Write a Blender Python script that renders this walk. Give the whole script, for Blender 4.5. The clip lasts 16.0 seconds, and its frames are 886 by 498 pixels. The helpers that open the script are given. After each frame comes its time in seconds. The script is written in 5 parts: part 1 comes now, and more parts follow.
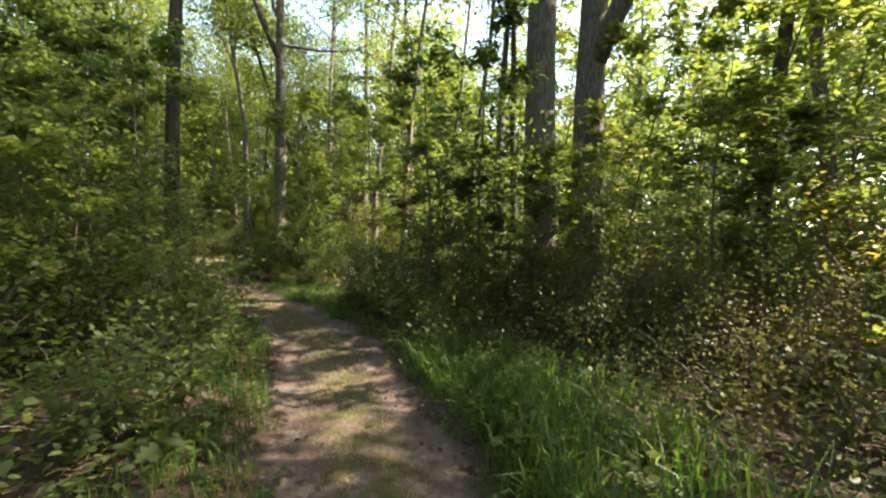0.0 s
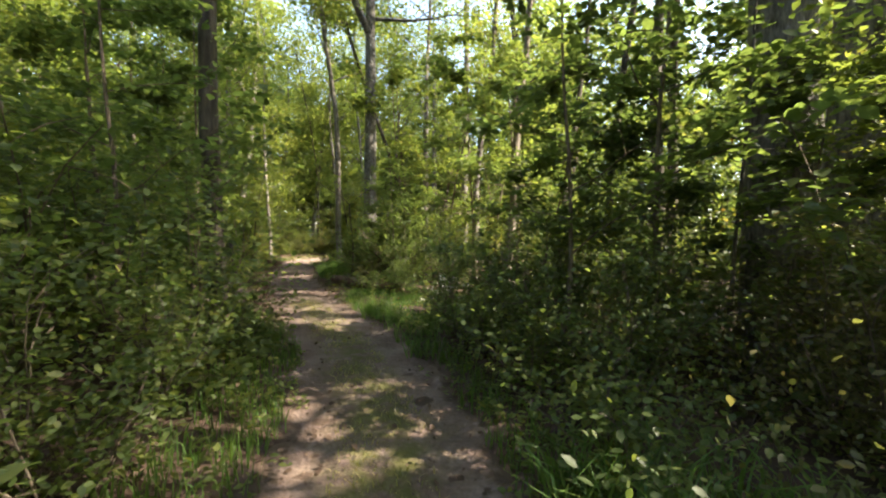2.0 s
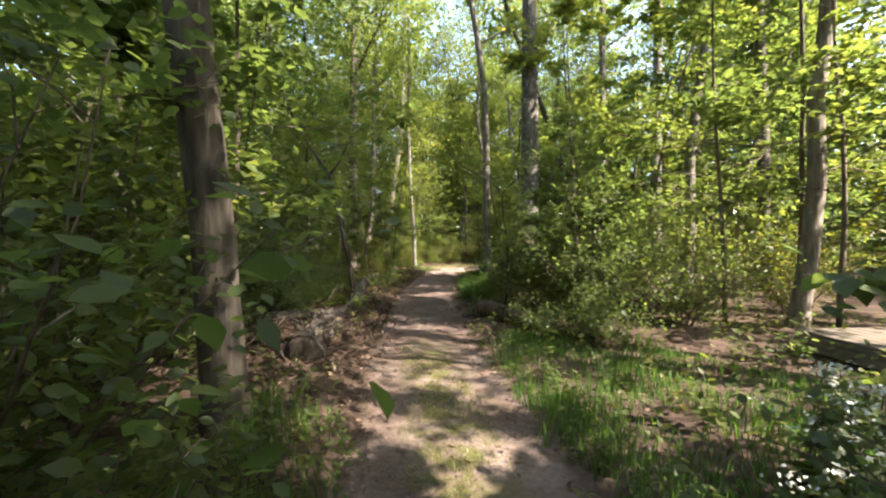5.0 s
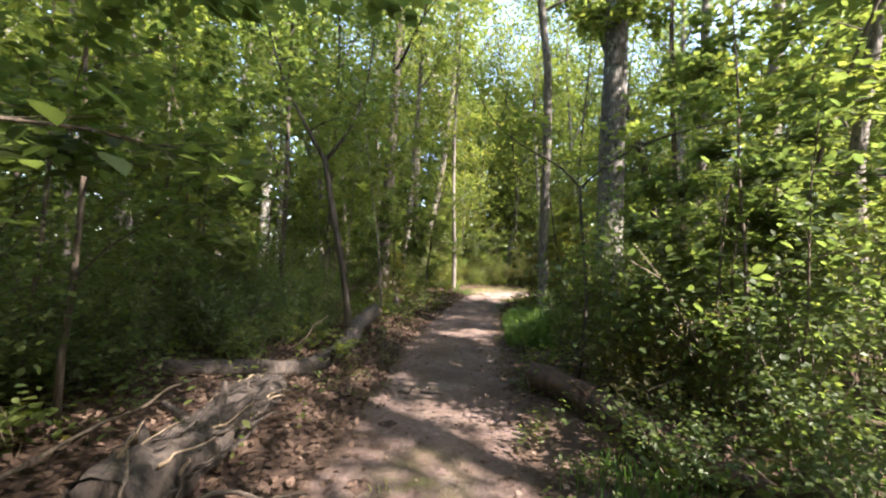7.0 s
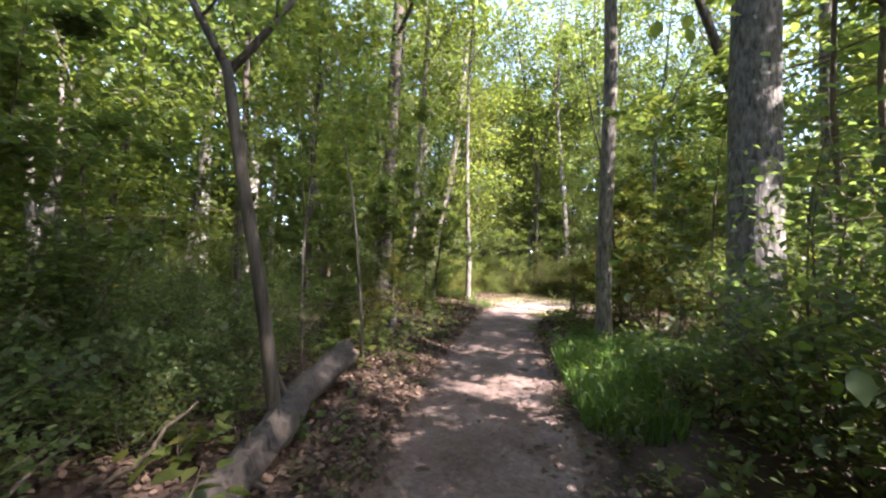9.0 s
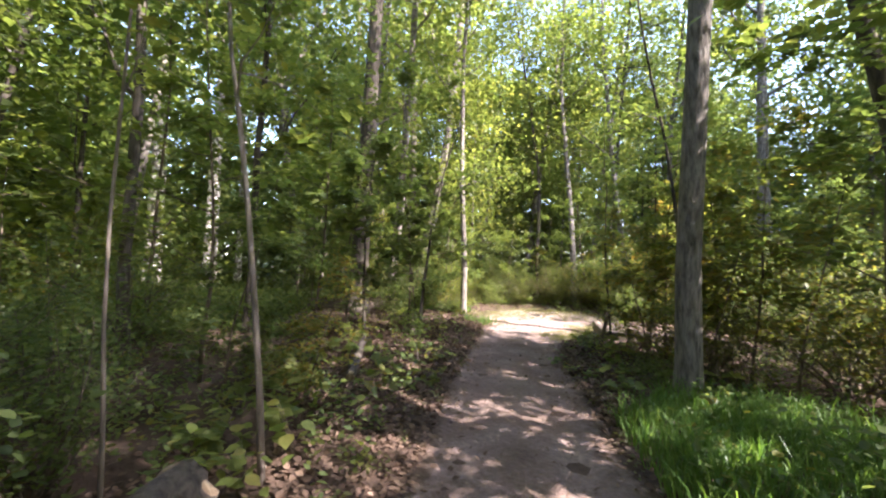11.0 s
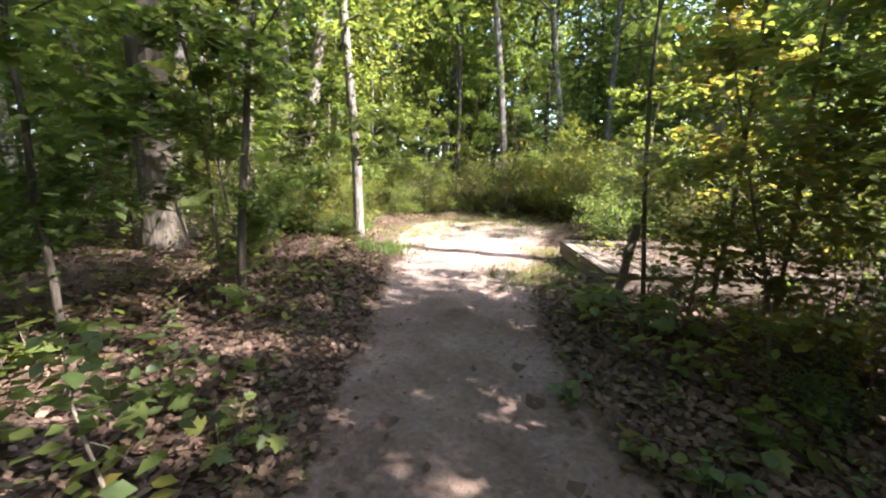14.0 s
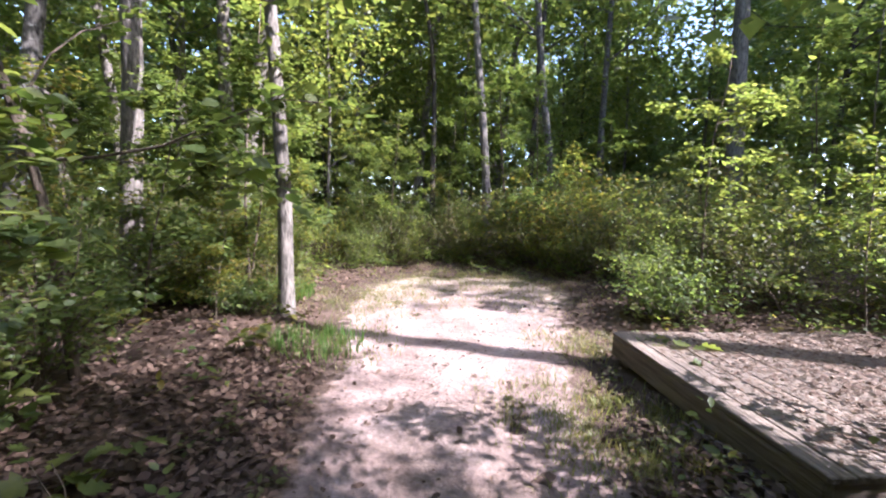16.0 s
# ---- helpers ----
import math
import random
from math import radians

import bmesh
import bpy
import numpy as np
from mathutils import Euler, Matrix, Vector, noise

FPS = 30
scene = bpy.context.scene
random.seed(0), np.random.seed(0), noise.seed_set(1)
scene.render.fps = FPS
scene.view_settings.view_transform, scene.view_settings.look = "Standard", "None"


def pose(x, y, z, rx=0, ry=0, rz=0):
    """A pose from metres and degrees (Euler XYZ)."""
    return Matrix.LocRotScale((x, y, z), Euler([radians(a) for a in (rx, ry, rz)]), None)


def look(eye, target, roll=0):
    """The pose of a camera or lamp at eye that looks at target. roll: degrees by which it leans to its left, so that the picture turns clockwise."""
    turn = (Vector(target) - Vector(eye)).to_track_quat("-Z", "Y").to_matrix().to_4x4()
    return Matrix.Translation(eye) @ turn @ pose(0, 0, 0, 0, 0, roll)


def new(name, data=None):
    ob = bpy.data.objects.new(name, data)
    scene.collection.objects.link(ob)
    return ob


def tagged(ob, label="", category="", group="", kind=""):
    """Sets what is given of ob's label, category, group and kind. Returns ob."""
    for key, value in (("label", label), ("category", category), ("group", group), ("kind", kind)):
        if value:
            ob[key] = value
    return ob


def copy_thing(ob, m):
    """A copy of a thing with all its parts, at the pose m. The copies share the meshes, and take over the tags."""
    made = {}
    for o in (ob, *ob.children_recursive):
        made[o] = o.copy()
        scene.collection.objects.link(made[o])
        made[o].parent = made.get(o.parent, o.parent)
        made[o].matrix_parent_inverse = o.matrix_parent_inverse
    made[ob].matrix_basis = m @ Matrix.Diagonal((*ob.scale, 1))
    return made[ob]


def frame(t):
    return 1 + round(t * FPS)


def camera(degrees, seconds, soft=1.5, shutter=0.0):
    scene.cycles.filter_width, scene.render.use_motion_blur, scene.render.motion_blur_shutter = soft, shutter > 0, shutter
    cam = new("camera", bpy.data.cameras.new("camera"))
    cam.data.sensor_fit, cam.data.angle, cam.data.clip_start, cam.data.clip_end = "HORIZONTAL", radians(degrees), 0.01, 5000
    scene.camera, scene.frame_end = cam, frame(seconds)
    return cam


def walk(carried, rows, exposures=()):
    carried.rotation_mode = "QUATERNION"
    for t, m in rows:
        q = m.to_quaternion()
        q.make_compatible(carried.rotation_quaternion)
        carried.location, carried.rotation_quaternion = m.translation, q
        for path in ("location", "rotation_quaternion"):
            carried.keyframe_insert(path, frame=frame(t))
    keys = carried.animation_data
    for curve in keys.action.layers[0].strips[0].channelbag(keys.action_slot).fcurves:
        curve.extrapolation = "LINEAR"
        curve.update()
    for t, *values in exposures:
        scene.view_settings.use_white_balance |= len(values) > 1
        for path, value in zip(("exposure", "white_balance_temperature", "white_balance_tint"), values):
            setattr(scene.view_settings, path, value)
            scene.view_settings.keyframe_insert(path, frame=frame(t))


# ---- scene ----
cam = camera(95.6, 16.0, soft=2.15)

# ---- path ----
# seconds, eye, target, roll
PATH = [
    (0, (0.154, 0.006, 1.61), (0.05, 2.002, 1.547), 0.5),
    (0.5, (0.087, 0.782, 1.608), (-0.135, 2.768, 1.54), 0.3),
    (1, (-0.055, 1.482, 1.623), (-0.399, 3.451, 1.552), 0.4),
    (1.5, (-0.224, 2.212, 1.527), (-0.686, 4.157, 1.461), 0.3),
    (2, (-0.5, 2.977, 1.486), (-1.093, 4.886, 1.421), 0.1),
    (2.5, (-0.75, 3.646, 1.458), (-1.465, 5.512, 1.39), -0.3),
    (3, (-1.126, 4.329, 1.45), (-1.975, 6.139, 1.386), -0.4),
    (3.5, (-1.48, 4.947, 1.433), (-2.457, 6.691, 1.371), -0.7),
    (4, (-1.897, 5.543, 1.466), (-2.966, 7.233, 1.402), -0.9),
    (4.5, (-2.337, 6.1, 1.451), (-3.499, 7.727, 1.394), -1.0),
    (7, (-4.457, 9.06, 1.477), (-5.871, 10.473, 1.532), 2.4),
    (7.5, (-5.022, 9.594, 1.481), (-6.459, 10.984, 1.535), 2.2),
    (8, (-5.647, 10.148, 1.524), (-7.085, 11.537, 1.581), 2.2),
    (8.5, (-6.252, 10.684, 1.514), (-7.699, 12.063, 1.574), 2.4),
    (9, (-6.811, 11.27, 1.51), (-8.258, 12.649, 1.58), 2.1),
    (11.5, (-9.273, 13.877, 1.521), (-10.668, 15.306, 1.631), 1.8),
    (12, (-9.783, 14.677, 1.545), (-11.085, 16.193, 1.617), 0.8),
    (12.5, (-10.254, 15.292, 1.548), (-11.496, 16.86, 1.524), 0.3),
    (13, (-10.751, 15.808, 1.58), (-11.919, 17.422, 1.412), 0.4),
    (13.5, (-11.134, 16.26, 1.552), (-12.254, 17.887, 1.242), 0.8),
    (14, (-11.597, 16.869, 1.454), (-12.65, 18.527, 1.076), 0.6),
    (14.5, (-12.08, 17.466, 1.47), (-13.094, 19.141, 1.061), 0.8),
    (15, (-12.407, 18.064, 1.535), (-13.388, 19.77, 1.179), 1.2),
    (15.5, (-12.812, 18.669, 1.548), (-13.778, 20.398, 1.274), 1.0),
    (16, (-13.161, 19.272, 1.531), (-14.107, 21.024, 1.34), 0.9),
]
walk(cam, [(t, look(e, g, r)) for t, e, g, r in PATH], [(0, 2.65, 7450, 8), (3, 2.9, 7150, 10), (7, 3.05, 6500, 17), (9, 3.3, 6150, 23), (12, 3.35, 6250, 20), (13.5, 3.45, 6250, 16), (16, 2.82, 5550, 26)])

# ---- light ----
SUN_AZ, SUN_EL = radians(79.5), radians(43)
world = bpy.data.worlds.new("sky")
scene.world = world
world.use_nodes = True
wn = world.node_tree
sky = wn.nodes.new("ShaderNodeTexSky")
sky.sky_type, sky.sun_disc = "NISHITA", False
sky.sun_elevation, sky.sun_rotation = SUN_EL, SUN_AZ
sky.dust_density, sky.air_density = 1.6, 1.0
wn.links.new(sky.outputs[0], wn.nodes["Background"].inputs[0])
wn.nodes["Background"].inputs[1].default_value = 0.15
sun = new("sun", bpy.data.lights.new("sun", "SUN"))
sun.data.energy, sun.data.angle, sun.data.color = 3.9, radians(0.55), (1.0, 0.93, 0.82)
toward = Vector((math.sin(SUN_AZ) * math.cos(SUN_EL), math.cos(SUN_AZ) * math.cos(SUN_EL), math.sin(SUN_EL)))
sun.matrix_world = look(toward * 60, (0, 0, 0))

# ---- materials ----


def material(name):
    m = bpy.data.materials.new(name)
    m.use_nodes = True
    nt = m.node_tree
    nt.nodes.clear()
    return m, nt, nt.nodes.new("ShaderNodeOutputMaterial")


def node(nt, kind, **inputs):
    n = nt.nodes.new(kind)
    for k, v in inputs.items():
        n.inputs[k.replace("_", " ")].default_value = v
    return n


def ramp(nt, source, stops):
    r = nt.nodes.new("ShaderNodeValToRGB")
    el = r.color_ramp.elements
    while len(el) < len(stops):
        el.new(0.5)
    for e, (p, c) in zip(el, stops):
        e.position, e.color = p, (*c, 1)
    nt.links.new(source, r.inputs[0])
    return r.outputs[0]


def mix(nt, fac, a, b, mode="MIX"):
    n = nt.nodes.new("ShaderNodeMix")
    n.data_type, n.blend_type = "RGBA", mode
    for sock, v in ((n.inputs[0], fac), (n.inputs[6], a), (n.inputs[7], b)):
        if isinstance(v, (int, float)):
            sock.default_value = v
        elif isinstance(v, tuple):
            sock.default_value = (*v, 1)
        else:
            nt.links.new(v, sock)
    return n.outputs[2]


def noise_at(nt, scale, detail=4.0, stretch=(1, 1, 1)):
    tc = nt.nodes.new("ShaderNodeTexCoord")
    mp = nt.nodes.new("ShaderNodeMapping")
    mp.inputs["Scale"].default_value = stretch
    nt.links.new(tc.outputs["Object"], mp.inputs[0])
    n = node(nt, "ShaderNodeTexNoise", Scale=scale, Detail=detail, Roughness=0.6)
    nt.links.new(mp.outputs[0], n.inputs["Vector"])
    return n.outputs[0]


def bumped(nt, height, strength, distance=0.02):
    b = node(nt, "ShaderNodeBump", Strength=strength, Distance=distance)
    nt.links.new(height, b.inputs["Height"])
    return b.outputs[0]


def leaf_material(name, stops, glow=1.75, translucency=0.52, roughness=0.5):
    """Leaves: each leaf takes its own colour; light passes through them."""
    m, nt, out = material(name)
    geo = nt.nodes.new("ShaderNodeNewGeometry")
    obi = nt.nodes.new("ShaderNodeObjectInfo")
    add = node(nt, "ShaderNodeMath")
    add.operation = "MULTIPLY_ADD"
    nt.links.new(obi.outputs["Random"], add.inputs[0])
    add.inputs[1].default_value = 0.35
    half = node(nt, "ShaderNodeMath")
    half.operation = "MULTIPLY"
    nt.links.new(geo.outputs["Random Per Island"], half.inputs[0])
    half.inputs[1].default_value = 0.65
    nt.links.new(half.outputs[0], add.inputs[2])
    col = ramp(nt, add.outputs[0], stops)
    col = mix(nt, noise_at(nt, 30, 2), col, mix(nt, 1.0, col, (0.6, 0.65, 0.6), "MULTIPLY"))
    p = node(nt, "ShaderNodeBsdfPrincipled", Roughness=roughness)
    p.inputs["Specular IOR Level"].default_value = 0.35
    nt.links.new(col, p.inputs["Base Color"])
    tr = nt.nodes.new("ShaderNodeBsdfTranslucent")
    tcol = mix(nt, 1.0, col, (1.62 * glow, 1.58 * glow, 0.95 * glow), "MULTIPLY")
    nt.links.new(tcol, tr.inputs[0])
    ms = nt.nodes.new("ShaderNodeMixShader")
    ms.inputs[0].default_value = translucency
    nt.links.new(p.outputs[0], ms.inputs[1])
    nt.links.new(tr.outputs[0], ms.inputs[2])
    nt.links.new(ms.outputs[0], out.inputs[0])
    return m


def bark_material(name, dark, light, patch=None, patch_at=0.6, rough=0.9, grain=14, stretch=(1, 1, 0.16)):
    m, nt, out = material(name)
    a = noise_at(nt, grain, 6, stretch)
    b = noise_at(nt, 2.2, 3)
    col = ramp(nt, a, [(0.32, dark), (0.62, light)])
    col = mix(nt, 0.5, col, mix(nt, b, (0.5, 0.5, 0.5), (1.1, 1.08, 1.0)), "MULTIPLY")
    if patch:
        f = ramp(nt, noise_at(nt, 7, 5), [(patch_at, (0, 0, 0)), (patch_at + 0.1, (1, 1, 1))])
        col = mix(nt, f, col, patch)
    p = node(nt, "ShaderNodeBsdfPrincipled", Roughness=rough)
    nt.links.new(col, p.inputs["Base Color"])
    nt.links.new(bumped(nt, a, 1.0, 0.03), p.inputs["Normal"])
    nt.links.new(p.outputs[0], out.inputs[0])
    return m


def soil_material(name, stops, scale, fine, strength=0.6, moss=None):
    m, nt, out = material(name)
    a = noise_at(nt, scale, 6)
    b = noise_at(nt, fine, 6)
    col = ramp(nt, a, stops)
    col = mix(nt, 0.75, col, ramp(nt, b, [(0.3, (0.55, 0.55, 0.55)), (0.7, (1.25, 1.22, 1.2))]), "MULTIPLY")
    if moss:
        at = nt.nodes.new("ShaderNodeAttribute")
        at.attribute_name = "verge"
        f = node(nt, "ShaderNodeMath")
        f.operation = "MULTIPLY"
        nt.links.new(at.outputs["Fac"], f.inputs[0])
        nt.links.new(ramp(nt, noise_at(nt, 5, 6), [(0.38, (0, 0, 0)), (0.62, (1, 1, 1))]), f.inputs[1])
        col = mix(nt, f.outputs[0], col, moss)
        rim = nt.nodes.new("ShaderNodeAttribute")
        rim.attribute_name = "rim"
        wear = node(nt, "ShaderNodeMath")
        wear.operation = "ADD"
        nt.links.new(rim.outputs["Fac"], wear.inputs[0])
        nt.links.new(noise_at(nt, 6, 6), wear.inputs[1])
        # shade painted into the soil: colour halved along the track under the trees
        unshaded_at = nt.nodes.new("ShaderNodeAttribute")
        unshaded_at.attribute_name = "unshaded"
        col = mix(nt, unshaded_at.outputs["Fac"], mix(nt, 1.0, col, (0.5, 0.475, 0.46), "MULTIPLY"), col)
        floor = ramp(nt, a, [(0.3, (0.04, 0.027, 0.019)), (0.5, (0.075, 0.05, 0.037)), (0.72, (0.125, 0.088, 0.066))])
        col = mix(nt, ramp(nt, wear.outputs[0], [(0.85, (0, 0, 0)), (1.1, (1, 1, 1))]), col, floor)
    p = node(nt, "ShaderNodeBsdfPrincipled", Roughness=0.95)
    p.inputs["Specular IOR Level"].default_value = 0.2
    nt.links.new(col, p.inputs["Base Color"])
    nt.links.new(bumped(nt, b, strength, 0.03), p.inputs["Normal"])
    nt.links.new(p.outputs[0], out.inputs[0])
    return m


GREEN = [(0.0, (0.044, 0.066, 0.027)), (0.45, (0.073, 0.104, 0.037)), (0.8, (0.105, 0.134, 0.044)), (1.0, (0.145, 0.155, 0.047))]
LIME = [(0.0, (0.056, 0.086, 0.027)), (0.5, (0.1, 0.128, 0.036)), (0.85, (0.135, 0.15, 0.043)), (1.0, (0.175, 0.162, 0.046))]
AUTUMN = [(0.0, (0.045, 0.072, 0.02)), (0.45, (0.095, 0.112, 0.026)), (0.8, (0.15, 0.135, 0.03)), (0.96, (0.18, 0.1, 0.03)), (1.0, (0.19, 0.06, 0.025))]
BRUSH = [(0.0, (0.045, 0.062, 0.024)), (0.4, (0.09, 0.1, 0.036)), (0.75, (0.135, 0.122, 0.058)), (1.0, (0.2, 0.16, 0.09))]
LITTER = [(0.0, (0.045, 0.025, 0.017)), (0.4, (0.1, 0.06, 0.042)), (0.75, (0.2, 0.13, 0.096)), (0.92, (0.38, 0.3, 0.25)), (1.0, (0.3, 0.16, 0.04))]
M_CANOPY = leaf_material("canopy_leaves", LIME)
M_DARK = leaf_material("understory_leaves", GREEN)
M_LIME = leaf_material("lime_leaves", LIME)
M_AUTUMN = leaf_material("turning_leaves", AUTUMN)
M_BRUSH = leaf_material("brush_leaves", BRUSH, glow=1.1)
M_GRASS = leaf_material("grass_blades", [(0.0, (0.035, 0.08, 0.018)), (0.6, (0.07, 0.135, 0.026)), (1.0, (0.13, 0.18, 0.045))], translucency=0.35)
M_DRYGRASS = leaf_material("dry_grass", [(0.0, (0.07, 0.1, 0.025)), (0.6, (0.16, 0.16, 0.06)), (1.0, (0.3, 0.24, 0.12))], translucency=0.3)
M_LITTER = leaf_material("fallen_leaves", LITTER, glow=0.5, translucency=0.15, roughness=0.8)
M_BARK = bark_material("grey_bark", (0.042, 0.036, 0.03), (0.21, 0.186, 0.162), (0.28, 0.27, 0.24), 0.66, grain=24, stretch=(1, 1, 0.24))
M_BARK_LICHEN = bark_material("lichen_bark", (0.022, 0.019, 0.017), (0.17, 0.155, 0.14), (0.34, 0.34, 0.31), 0.6, grain=24, stretch=(1, 1, 0.32))
M_BARK_DARK = bark_material("dark_bark", (0.022, 0.018, 0.014), (0.095, 0.078, 0.06))
M_BARK_PALE = bark_material("pale_bark", (0.085, 0.068, 0.055), (0.25, 0.21, 0.175), (0.36, 0.33, 0.29), 0.62)
M_BARK_WHITE = bark_material("white_flecked_bark", (0.09, 0.08, 0.07), (0.32, 0.29, 0.26), (0.62, 0.6, 0.56), 0.5)
M_TWIG = bark_material("twig_bark", (0.05, 0.04, 0.03), (0.17, 0.13, 0.095), grain=30)
M_LOG = bark_material("weathered_log", (0.016, 0.012, 0.01), (0.085, 0.066, 0.054), (0.15, 0.125, 0.1), 0.66, grain=20, stretch=(1, 1, 0.4))
M_LOG_RED = bark_material("rotting_log", (0.035, 0.021, 0.015), (0.115, 0.066, 0.046), (0.15, 0.13, 0.1), 0.62, grain=10)
M_CUT = bark_material("cut_wood", (0.16, 0.11, 0.07), (0.34, 0.26, 0.18), grain=25)
M_PLANK = bark_material("weathered_plank", (0.075, 0.057, 0.045), (0.19, 0.15, 0.12), (0.12, 0.11, 0.075), 0.64, grain=26, stretch=(1, 0.06, 1))
M_PETAL = leaf_material("white_petals", [(0.0, (0.6, 0.62, 0.6)), (1.0, (0.8, 0.8, 0.78))], glow=0.5, translucency=0.3)
M_YELLOW = leaf_material("yellow_petals", [(0.0, (0.6, 0.42, 0.02)), (1.0, (0.75, 0.6, 0.03))], glow=0.5, translucency=0.3)
M_GROUND = soil_material("forest_floor", [(0.3, (0.035, 0.023, 0.017)), (0.5, (0.066, 0.043, 0.032)), (0.72, (0.115, 0.08, 0.06))], 1.3, 28)
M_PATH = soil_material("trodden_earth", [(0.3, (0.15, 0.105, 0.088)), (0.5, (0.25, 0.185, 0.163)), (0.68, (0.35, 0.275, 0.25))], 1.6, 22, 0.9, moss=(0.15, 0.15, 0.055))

# ---- mesh tools ----
UP = np.array((0.0, 0.0, 1.0))


def mesh_of(name, verts, polys, mat, smooth=False):
    """A mesh from an array of vertices and arrays of polygons, each (count, corners)."""
    me = bpy.data.meshes.new(name)
    verts = np.asarray(verts, np.float32)
    me.vertices.add(len(verts))
    me.vertices.foreach_set("co", verts.ravel())
    polys = [np.asarray(p, np.int32) for p in polys if len(p)]
    loops = np.concatenate([p.ravel() for p in polys])
    totals = np.concatenate([np.full(len(p), p.shape[1], np.int32) for p in polys])
    starts = np.concatenate(([0], np.cumsum(totals)[:-1])).astype(np.int32)
    me.loops.add(len(loops))
    me.loops.foreach_set("vertex_index", loops)
    me.polygons.add(len(totals))
    me.polygons.foreach_set("loop_start", starts)
    me.polygons.foreach_set("loop_total", totals)
    if smooth:
        me.polygons.foreach_set("use_smooth", np.ones(len(totals), bool))
    me.update(calc_edges=True)
    me.materials.append(mat)
    return me


def piece(name, mesh, parent=None, label=""):
    ob = new(name, mesh)
    ob.parent = parent
    return tagged(ob, label)


class Bag:
    """Collects vertices and polygons for one mesh."""

    def __init__(self):
        self.v, self.p, self.n = [], [], 0

    def add(self, v, polys):
        self.v.append(v)
        for q in polys:
            self.p.append(np.asarray(q) + self.n)
        self.n += len(v)

    def mesh(self, name, mat, smooth=False):
        return mesh_of(name, np.concatenate(self.v), self.p, mat, smooth)


def unit(a):
    return a / np.maximum(np.linalg.norm(a, axis=-1, keepdims=True), 1e-9)


def tube(points, radii, sides=8, rough=0.0, rng=None, cap=True):
    """A tapered tube along a line of points."""
    pts = np.asarray(points, float)
    n = len(pts)
    d = unit(np.gradient(pts, axis=0))
    ref = np.where(np.abs(d[:, 2:3]) > 0.9, np.array([[1.0, 0, 0]]), np.array([[0, 0, 1.0]]))
    ref = np.broadcast_to(ref[n // 2], d.shape)
    s = unit(np.cross(d, ref))
    u = np.cross(s, d)
    a = np.linspace(0, 2 * np.pi, sides, endpoint=False)
    r = np.asarray(radii, float)[:, None] * np.ones((1, sides))
    if rough and rng is not None:
        ridge = rng.normal(0, 1, sides)
        r = r * (1 + rough * (0.6 * ridge[None, :] + 0.6 * rng.normal(0, 1, (n, sides))))
    v = pts[:, None, :] + r[..., None] * (np.cos(a)[None, :, None] * s[:, None, :] + np.sin(a)[None, :, None] * u[:, None, :])
    i = np.arange(n - 1)[:, None] * sides
    j = np.arange(sides)[None, :]
    k = (j + 1) % sides
    quads = np.stack([i + j, i + k, i + k + sides, i + j + sides], -1).reshape(-1, 4)
    polys = [quads]
    if cap:
        polys += [np.arange(sides)[None, ::-1], (np.arange(sides) + (n - 1) * sides)[None, :]]
    return v.reshape(-1, 3), polys


def bend(start, heading, length, count, rng, wander=0.12, rise=0.0):
    """A wandering line of points, as branches grow."""
    p, d, out = np.array(start, float), unit(np.array(heading, float)), []
    step = length / (count - 1)
    for _ in range(count):
        out.append(p.copy())
        d = unit(d + rng.normal(0, wander, 3) + UP * rise)
        p = p + d * step
    return np.array(out)


MAPLE = [(0.0, 0.0), (-0.05, 0.22), (0.12, 0.5), (0.22, 0.28), (0.5, 0.48), (0.55, 0.24), (0.72, 0.3), (0.78, 0.12), (1.0, 0.0)]


def leaves(bag, centres, size, rng, shape="leaf", droop=-0.25, spread=0.4, roll=0.5, width=0.3, heading=None):
    """Folded leaves: leaf (four corners), oval (six) or maple (lobed)."""
    c = np.asarray(centres, float)
    n = len(c)
    yaw = rng.uniform(0, 2 * np.pi, n) if heading is None else heading + rng.normal(0, 0.7, n)
    pitch = rng.normal(droop, spread, n)
    d = np.stack([np.cos(yaw) * np.cos(pitch), np.sin(yaw) * np.cos(pitch), np.sin(pitch)], 1)
    flat = np.stack([-np.sin(yaw), np.cos(yaw), np.zeros(n)], 1)
    up = np.cross(d, flat)
    q = rng.normal(0, roll, n)[:, None]
    s = flat * np.cos(q) + up * np.sin(q)
    nrm = np.cross(d, s)
    L = (size * rng.uniform(0.65, 1.3, n))[:, None]
    outline = {"leaf": [(0, 0), (0.45, width), (1, 0)], "oval": [(0, 0), (0.22, width * 0.85), (0.55, width), (1, 0)], "maple": MAPLE}[shape]
    rows, k = [], len(outline)
    for i, (a, w) in enumerate(outline):
        rows.append(c + d * L * a + s * L * w + nrm * L * w * 0.25)
    for a, w in outline[-2:0:-1]:
        rows.append(c + d * L * a - s * L * w + nrm * L * w * 0.25)
    m = len(rows)
    v = np.stack(rows, 1).reshape(-1, 3)
    base = np.arange(n)[:, None] * m
    one = base + np.arange(k)[None, :]
    two = base + np.array([0] + list(range(k - 1, m)))[None, :]
    bag.add(v, [one, two])


